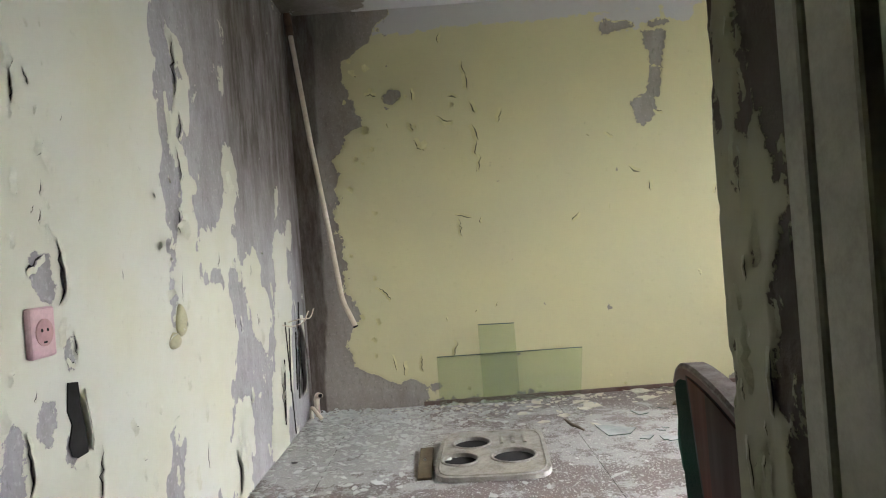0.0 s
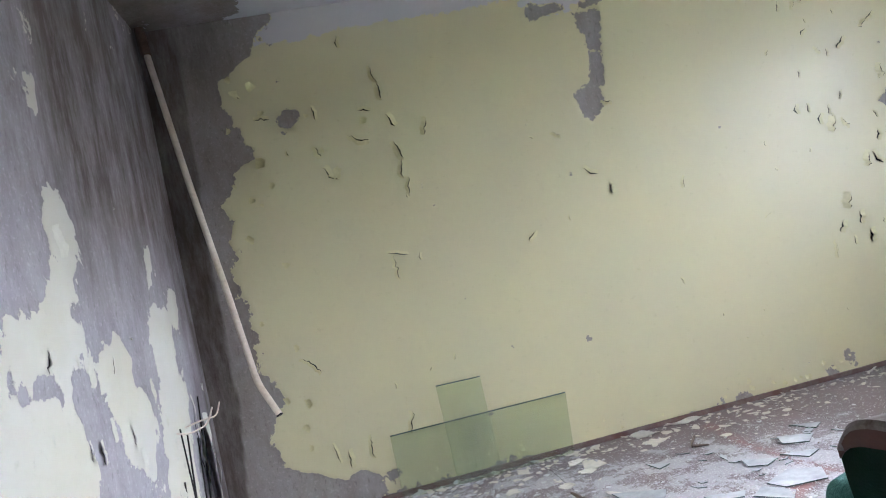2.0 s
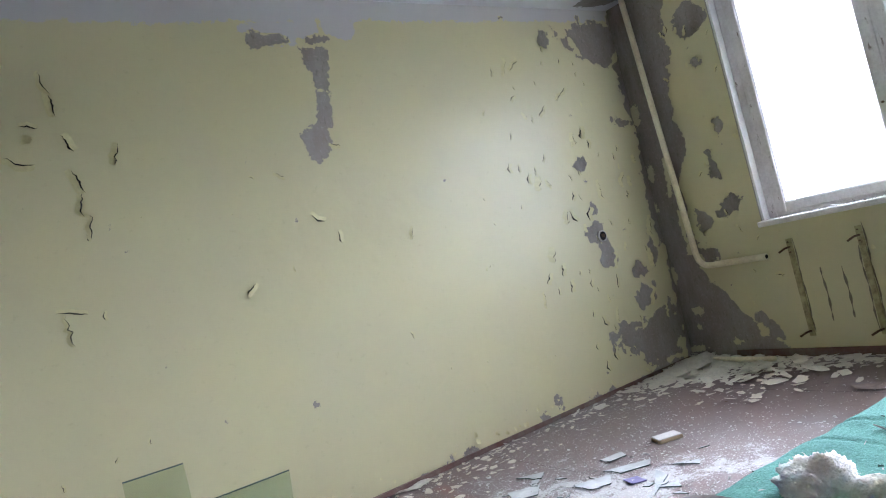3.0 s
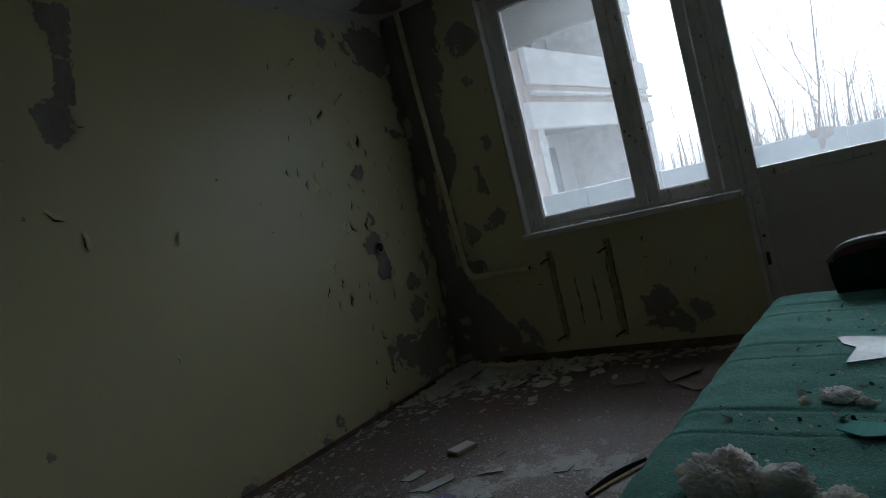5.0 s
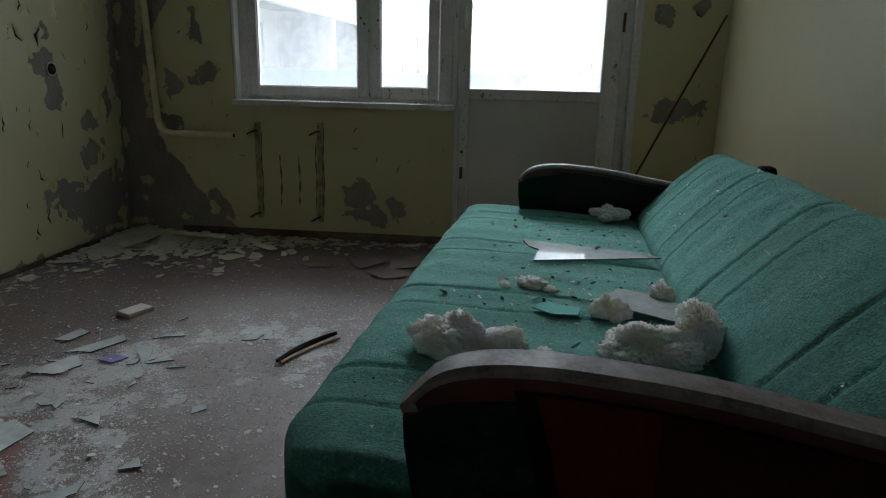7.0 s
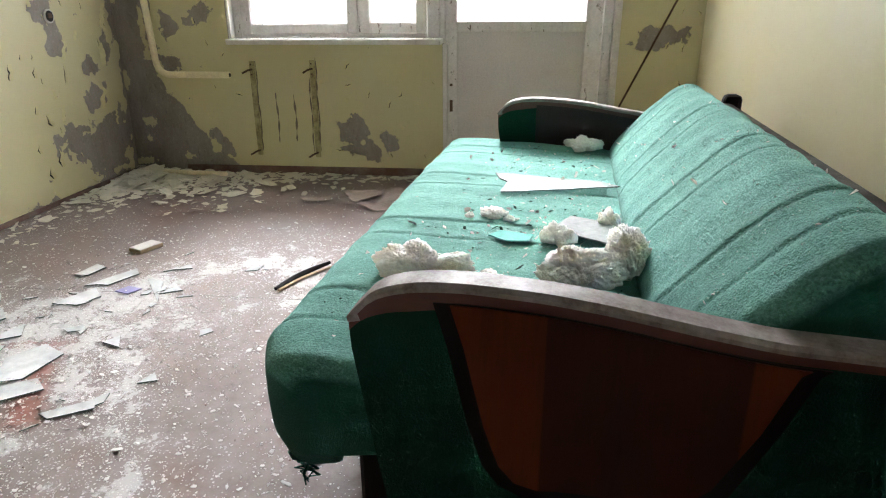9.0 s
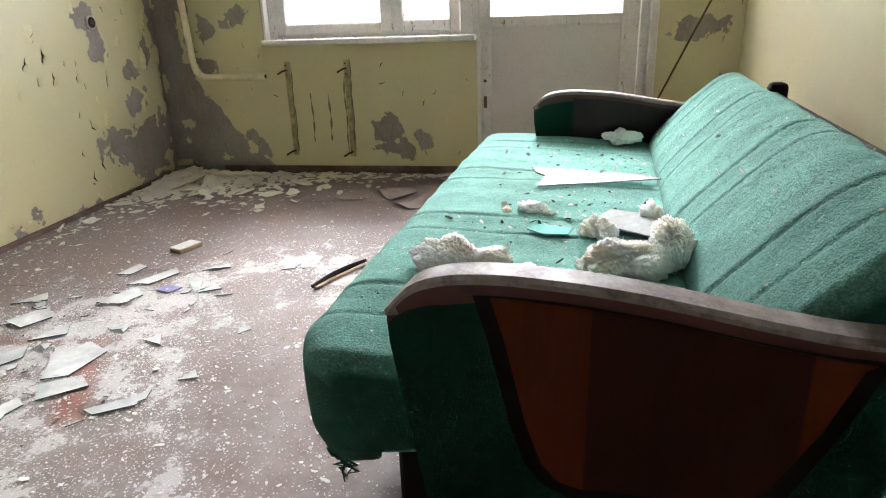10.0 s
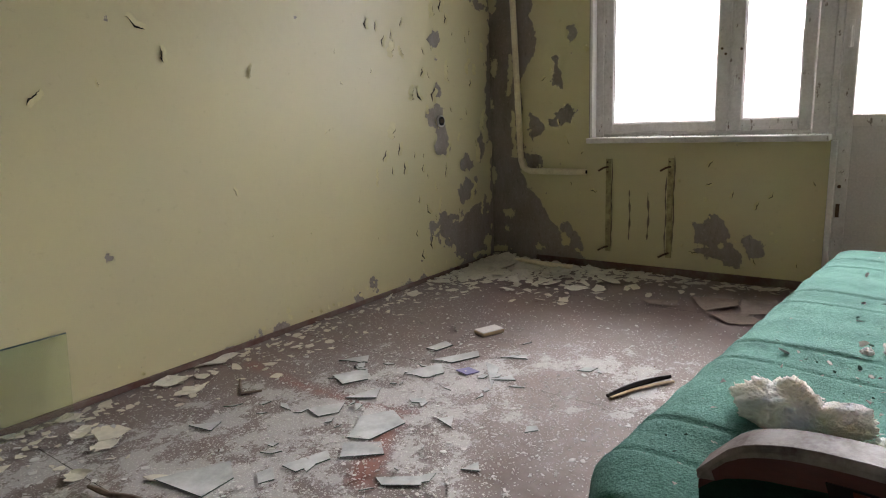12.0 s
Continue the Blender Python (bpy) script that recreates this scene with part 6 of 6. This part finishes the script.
lip = [[bm.verts.new((0.008 + out, y + dy, z)) for dy, out in ((0.022, 0.0), (0.008, 0.012), (-0.006, 0.019))] for y, z in ((1.492, 0.70), (1.497, 0.662), (1.508, 0.62), (1.514, 0.575), (1.506, 0.548))]
for a0, b0 in zip(lip, lip[1:]):
    for k in range(2):
        bm.faces.new((a0[k], a0[k + 1], b0[k + 1], b0[k]))
bmesh.ops.solidify(bm, geom=bm.faces[:], thickness=0.0012)
part("loose_lip", bm, M_FLAKE_PALE, wall_west, "curled lip of loose paint", smooth=True)
for k in range(22):
    split("west", rl.uniform(0.6, 1.9), rl.uniform(0.2, 1.7), rl.gauss(0, 28), rl.uniform(0.015, 0.035), PALE)
for k in range(26):
    split("west", rl.uniform(2.1, 3.5), rl.uniform(0.06, 1.0), rl.gauss(0, 10), rl.uniform(0.03, 0.09), PALE, 0.8)
for k in range(24):
    stick("west", "flake", rl.choice((rl.gauss(2.06, 0.05), rl.uniform(2.15, 3.4))), rl.uniform(0.15, 1.3), rl.uniform(-30, 210), PALE, rl.uniform(0.35, 0.8))
SPLITS_MID = ((3.511, 1.408, 15, 0.056), (3.586, 1.362, 20, 0.076), (3.841, 1.255, 15, 0.054), (3.400, 1.246, 0, 0.025), (3.743, 1.133, 20, 0.081), (3.946, 1.125, 15, 0.075), (3.887, 1.041, 0, 0.047), (3.562, 0.923, 20, 0.079), (3.596, 0.824, 0, 0.063), (3.471, 0.797, 20, 0.061), (3.635, 0.712, -5, 0.064), (3.815, 0.697, 10, 0.047), (3.818, 0.772, 0, 0.028), (3.408, 0.679, 0, 0.087), (4.072, 0.794, 0, 0.089), (4.036, 0.668, 0, 0.089), (3.381, 1.486, 0, 0.048), (3.736, 0.778, 0, 0.028), (4.103, 1.268, -15, 0.115))
SPLITS_RISER = ((3.982, 0.454, 0, 0.090), (3.761, 0.512, 0, 0.038), (3.850, 0.442, -30, 0.058), (3.731, 0.314, 0, 0.038), (3.873, 0.230, 0, 0.070), (3.783, 0.177, -10, 0.059), (4.332, 1.305, 10, 0.089), (4.337, 1.202, 10, 0.050), (4.503, 0.959, 0, 0.127), (4.434, 0.751, 0, 0.106), (4.336, 0.504, 0, 0.106), (3.965, 1.617, 0, 0.072), (4.037, 1.652, 0, 0.073), (4.090, 1.575, 0, 0.055), (4.344, 1.521, 0, 0.039), (4.500, 1.433, -10, 0.051), (4.455, 0.381, 0, 0.088), (4.405, 1.288, 0, 0.060))
for group in (SPLITS_MID, SPLITS_RISER):
    for along, z, turn, length in group:
        split("north", along, z, turn, length * 1.2, YEL, rl.uniform(1.1, 1.5))
for k in range(34):
    split("north", 3.4 + 1.1 * rl.betavariate(2, 1.5), rl.uniform(0.1, 2.25), rl.gauss(0, 18), rl.uniform(0.03, 0.06), YEL, 0.9)
for k in range(14):
    stick("north", "crack", rl.uniform(1.3, 3.4), rl.uniform(0.3, 1.9), rl.gauss(0, 30), YEL, rl.uniform(0.2, 0.5))
SPLITS_CORNER = ((1.11, 2.05, -11, 0.181), (1.15, 1.59, 1, 0.287), (0.75, 1.75, -17, 0.058), (0.79, 1.63, -42, 0.084), (0.51, 1.96, -87, 0.067), (0.77, 1.95, -8, 0.069), (1.02, 1.92, -79, 0.058), (1.14, 1.84, -30, 0.069), (1.31, 1.78, 20, 0.085), (0.96, 1.78, -76, 0.103), (0.96, 2.29, 7, 0.054), (0.42, 2.1, -33, 0.032), (0.6, 1.77, -3, 0.028), (1.01, 1.10, -7, 0.11), (1.03, 1.16, -80, 0.095))
SPLITS_PANE = ((1.73, 1.11, 40, 0.064), (1.95, 1.16, -7, 0.028), (1.2, 0.6, 23, 0.027), (0.88, 0.53, -15, 0.029), (0.5, 0.72, -41, 0.11), (0.91, 0.34, 3, 0.098), (0.53, 0.28, -16, 0.092), (0.59, 0.24, -8, 0.079), (0.71, 0.27, -5, 0.1), (1.07, 0.57, 24, 0.022), (1.14, 1.13, 1, 0.035), (1.14, 1.45, -10, 0.03), (1.98, 1.61, -55, 0.053), (2.12, 1.38, -59, 0.073), (2.21, 1.27, -11, 0.058))
SPLITS_HIGH = ((3.52, 2.11, 5, 0.109), (3.6, 2.13, 33, 0.104), (3.42, 2.08, 5, 0.054), (3.95, 1.92, 51, 0.129), (3.75, 1.82, 38, 0.08), (3.75, 2.0, -17, 0.031), (3.45, 1.68, 6, 0.043), (3.45, 1.48, -6, 0.049), (3.59, 1.4, -18, 0.048), (3.66, 1.36, -28, 0.067), (3.9, 1.24, -27, 0.04), (3.8, 1.13, -36, 0.084), (2.62, 1.22, 20, 0.063), (2.3, 1.73, -69, 0.056), (3.54, 1.91, 49, 0.052))
for group in (SPLITS_CORNER, SPLITS_PANE, SPLITS_HIGH):
    for along, z, turn, length in group:
        n = max(1, round(length / 0.085))
        for k in range(n):
            q = length * ((k + 0.5) / n - 0.5)
            split("north", along + q * math.sin(radians(turn)), z + q * math.cos(radians(turn)), turn + (rl.gauss(0, 12) if n > 1 else 0), length / n * 1.15, YEL, rl.uniform(0.7, 1.0))
for along, z, turn, size in ((0.80, 1.645, 240, 1.5), (0.76, 1.76, 215, 1.0), (0.42, 2.11, 10, 1.4), (0.50, 2.12, 60, 0.9), (0.99, 1.87, 200, 0.8), (0.72, 1.94, 170, 0.8), (0.47, 1.22, 160, 1.2), (0.44, 1.75, 190, 1.1)):
    stick("north", "flake", along, z, turn, YEL, size)
for k in range(14):
    stick("north", "flake", rl.uniform(0.3, 0.5), rl.uniform(0.2, 2.3), rl.uniform(120, 240), YEL, rl.uniform(0.5, 0.9))
for k in range(40):
    stick("north", "flake", rl.uniform(0.8, 4.3), rl.uniform(0.05, 0.11), rl.uniform(200, 340), YEL, rl.uniform(0.3, 0.7))
for k in range(30):
    y, z = rl.uniform(2.0, 3.55), rl.uniform(0.1, 0.78)
    stick("east", rl.choice(("crack", "flake")), y, z, rl.gauss(0, 40), YEL, rl.uniform(0.3, 0.8))
for k in range(16):
    stick("east", rl.choice(("crack", "flake")), rl.uniform(3.3, 3.7), rl.uniform(0.8, 2.2), rl.gauss(0, 40), YEL, rl.uniform(0.4, 0.9))
for k in range(8):
    stick("east", "crack", rl.uniform(0.52, 0.9), rl.uniform(0.4, 1.8), rl.gauss(0, 30), YEL, rl.uniform(0.4, 0.8))
for k in range(26):
    stick("jamb", "long" if k % 3 else "crack", rl.uniform(0.82, 0.945), rl.uniform(0.55, 1.75), rl.gauss(0, 7), JAMBSET, rl.uniform(0.25, 0.5))
for k in range(10):
    stick("jamb", "flake", rl.uniform(0.85, 0.93), rl.uniform(0.6, 1.7), rl.uniform(-60, 60), JAMBSET, rl.uniform(0.3, 0.6))

# two swollen scabs of old paint on the pale wall
for y, z, sy, sz in ((2.10, 0.80, 0.035, 0.055), (2.04, 0.74, 0.035, 0.028)):
    bm = bmesh.new()
    bmesh.ops.create_icosphere(bm, subdivisions=3, radius=1.0)
    for v in bm.verts:
        v.co = Vector((0.006 + max(0, v.co.x) * 0.022, y + v.co.y * sy * (1 - 0.35 * v.co.z), z + v.co.z * sz))
    part("paint_blister", bm, M_BLISTER, wall_west, "swollen blister of yellow paint", smooth=True)

# ---------------------------------------------------------------- paint chips and plaster crumbs on the floor
def chips(name, mat, label, count, seed, place, size, flat=0.12):
    r = random.Random(seed)
    verts, faces = [], []
    for k in range(count):
        x, y, z = place(r)
        s = r.uniform(*size) * (1.6 if r.random() < 0.12 else 1.0)
        n = r.randint(3, 5) if s < 0.006 else r.randint(6, 10)
        a0 = r.uniform(0, 6.28)
        tx, ty = r.gauss(0, flat), r.gauss(0, flat)
        th = max(0.001, s * 0.035)
        b = len(verts)
        el = r.uniform(0.45, 1.0)
        ring = []
        for j in range(n):
            a = a0 + 2 * math.pi * j / n
            q = s * r.uniform(0.5, 1.25)
            px, py = q * math.cos(a), q * math.sin(a) * el
            c, d = math.cos(a0), math.sin(a0)
            px, py = px * c - py * d, px * d + py * c
            ring.append((px, py, px * tx + py * ty))
        low = min(p[2] for p in ring)
        for p in ring:
            verts.append((x + p[0], y + p[1], z + p[2] - low + 0.0005))
        for p in ring:
            verts.append((x + p[0] * 0.94, y + p[1] * 0.94, z + p[2] - low + 0.0005 + th))
        faces.append(tuple(range(b + n, b + 2 * n)))
        for j in range(n):
            faces.append((b + j, b + (j + 1) % n, b + n + (j + 1) % n, b + n + j))
    me = bpy.data.meshes.new(name)
    me.from_pydata(verts, [], faces)
    return tagged(link_mesh(name, me, mat), label, "debris", kind="stuff")


def near_far_wall(r):
    return r.uniform(0.1, 4.5), Y_FAR - 0.03 - min(1.2, abs(r.gauss(0, 0.16))), 0.002


def left_corner(r):
    while True:
        x, y = abs(r.gauss(0, 0.55)) + 0.02, Y_FAR - 0.03 - abs(r.gauss(0, 0.65))
        if x < 1.9 and y > 1.9:
            return x, y, 0.002 + 0.03 * max(0, 1 - math.hypot(x, Y_FAR - y) / 0.45) * r.random()


def window_corner(r):
    while True:
        x, y = X_WIN - 0.04 - abs(r.gauss(0, 0.3)), Y_FAR - 0.04 - abs(r.gauss(0, 0.42))
        if x > 3.2 and y > 2.0:
            return x, y, 0.002 + 0.03 * max(0, 1 - math.hypot(X_WIN - x, Y_FAR - y) / 0.5) * r.random()


def window_foot(r):
    return X_WIN - 0.03 - abs(r.gauss(0, 0.09)), r.uniform(1.95, 3.7), 0.002


def middle(r):
    while True:
        x, y = r.gauss(2.1, 0.75), r.gauss(2.85, 0.55)
        if 0.05 < x < 4.5 and 0.5 < y < 3.95 and not (1.55 < x < 3.7 and y < 1.95):
            return x, y, 0.002


def anywhere(r):
    while True:
        x, y = r.uniform(0.05, 4.5), r.uniform(1.2, 3.95)
        if not (1.55 < x < 3.7 and y < 1.9):
            return x, y, 0.002


M_CHIP = surface("chip_paint", (0.63, 0.60, 0.48), (0.54, 0.52, 0.45), rough=0.7, scale=3, fine=40)
M_CHIPGREY = surface("chip_grey", (0.60, 0.61, 0.58), (0.42, 0.43, 0.41), rough=0.7, scale=3, fine=40)
chips("paint_chips", M_CHIP, "fallen yellowish paint chips along the walls", 480, 1, near_far_wall, (0.005, 0.020))
chips("corner_chips", M_CHIPGREY, "heap of pale paint flakes in the corner by the pipe", 1700, 2, left_corner, (0.005, 0.024), 0.16)
chips("corner_chips", M_CHIP, "heap of yellow paint flakes below the riser", 1300, 3, window_corner, (0.008, 0.042), 0.16)
chips("sill_chips", M_CHIP, "paint flakes at the foot of the window wall", 200, 4, window_foot, (0.008, 0.035))
chips("plaster_chips", M_CHIPGREY, "grey paint and plaster flakes trodden over the floor", 800, 5, middle, (0.003, 0.009), 0.08)
chips("plaster_crumbs", M_PLASTERBIT, "white plaster crumbs scattered over the floor", 7500, 6, middle, (0.0014, 0.0055), 0.25)
chips("plaster_crumbs", M_PLASTERBIT, "white plaster crumbs scattered over the floor", 3000, 7, anywhere, (0.0014, 0.0055), 0.25)
def on_sill(r):
    return X_WIN - 0.065 + 0.11 * r.random(), r.uniform(2.0, 3.2), 0.831


chips("sill_scraps", M_CHIPGREY, "curled paint scraps lying on the window sill", 90, 21, on_sill, (0.004, 0.016), 0.12)
chips("sill_grit", M_RUST, "dark grit on the window sill", 120, 22, on_sill, (0.002, 0.006), 0.15)


def by_glass(r):
    return r.uniform(1.2, 2.9), Y_FAR - 0.06 - abs(r.gauss(0, 0.22)), 0.002


chips("paint_sheets", M_CHIP, "larger fallen sheets of cream paint lying below the wall", 26, 14, by_glass, (0.018, 0.05), 0.04)
chips("dark_splinters", M_RUST, "dark splinters scattered over the floor", 70, 8, middle, (0.0025, 0.0055), 0.3)


def on_seat(r):
    u, v = r.uniform(0.1, 1.95), r.uniform(-0.46, 0.15)
    c, s = math.cos(radians(-5.0)), math.sin(radians(-5.0))
    return 1.514 + u * c - v * s, 1.778 + u * s + v * c, 0.440


chips("seat_crumbs", M_PLASTERBIT, "plaster crumbs and lint on the green seat", 420, 9, on_seat, (0.002, 0.008), 0.4)
chips("seat_bits", surface("dark_thread", (0.004, 0.045, 0.03), rough=0.95), "dark torn threads on the green seat", 200, 10, on_seat, (0.002, 0.009), 0.3)


def on_back(r):
    u, v = r.uniform(0.12, 1.93), r.uniform(-0.77, -0.49)
    c, q = math.cos(radians(-5.0)), math.sin(radians(-5.0))
    z = float(np.interp(v, [-0.775, -0.735, -0.685, -0.63, -0.56, -0.492], [0.714, 0.706, 0.670, 0.616, 0.542, 0.462]))
    return 1.514 + u * c - v * q, 1.778 + u * q + v * c, z + 0.006


M_LINT = surface("pale_lint", (0.34, 0.50, 0.44), (0.28, 0.44, 0.38), rough=1.0)
chips("seat_lint", M_LINT, "fine pale lint and dust specks on the green seat", 2200, 12, on_seat, (0.0006, 0.0017), 0.5)
chips("back_lint", M_LINT, "fine pale lint and dust specks on the green backrest", 1500, 13, on_back, (0.0006, 0.0018), 0.5)
chips("back_fluff", M_COTTON, "small tufts of white fluff caught on the backrest", 38, 23, on_back, (0.002, 0.006), 0.6)
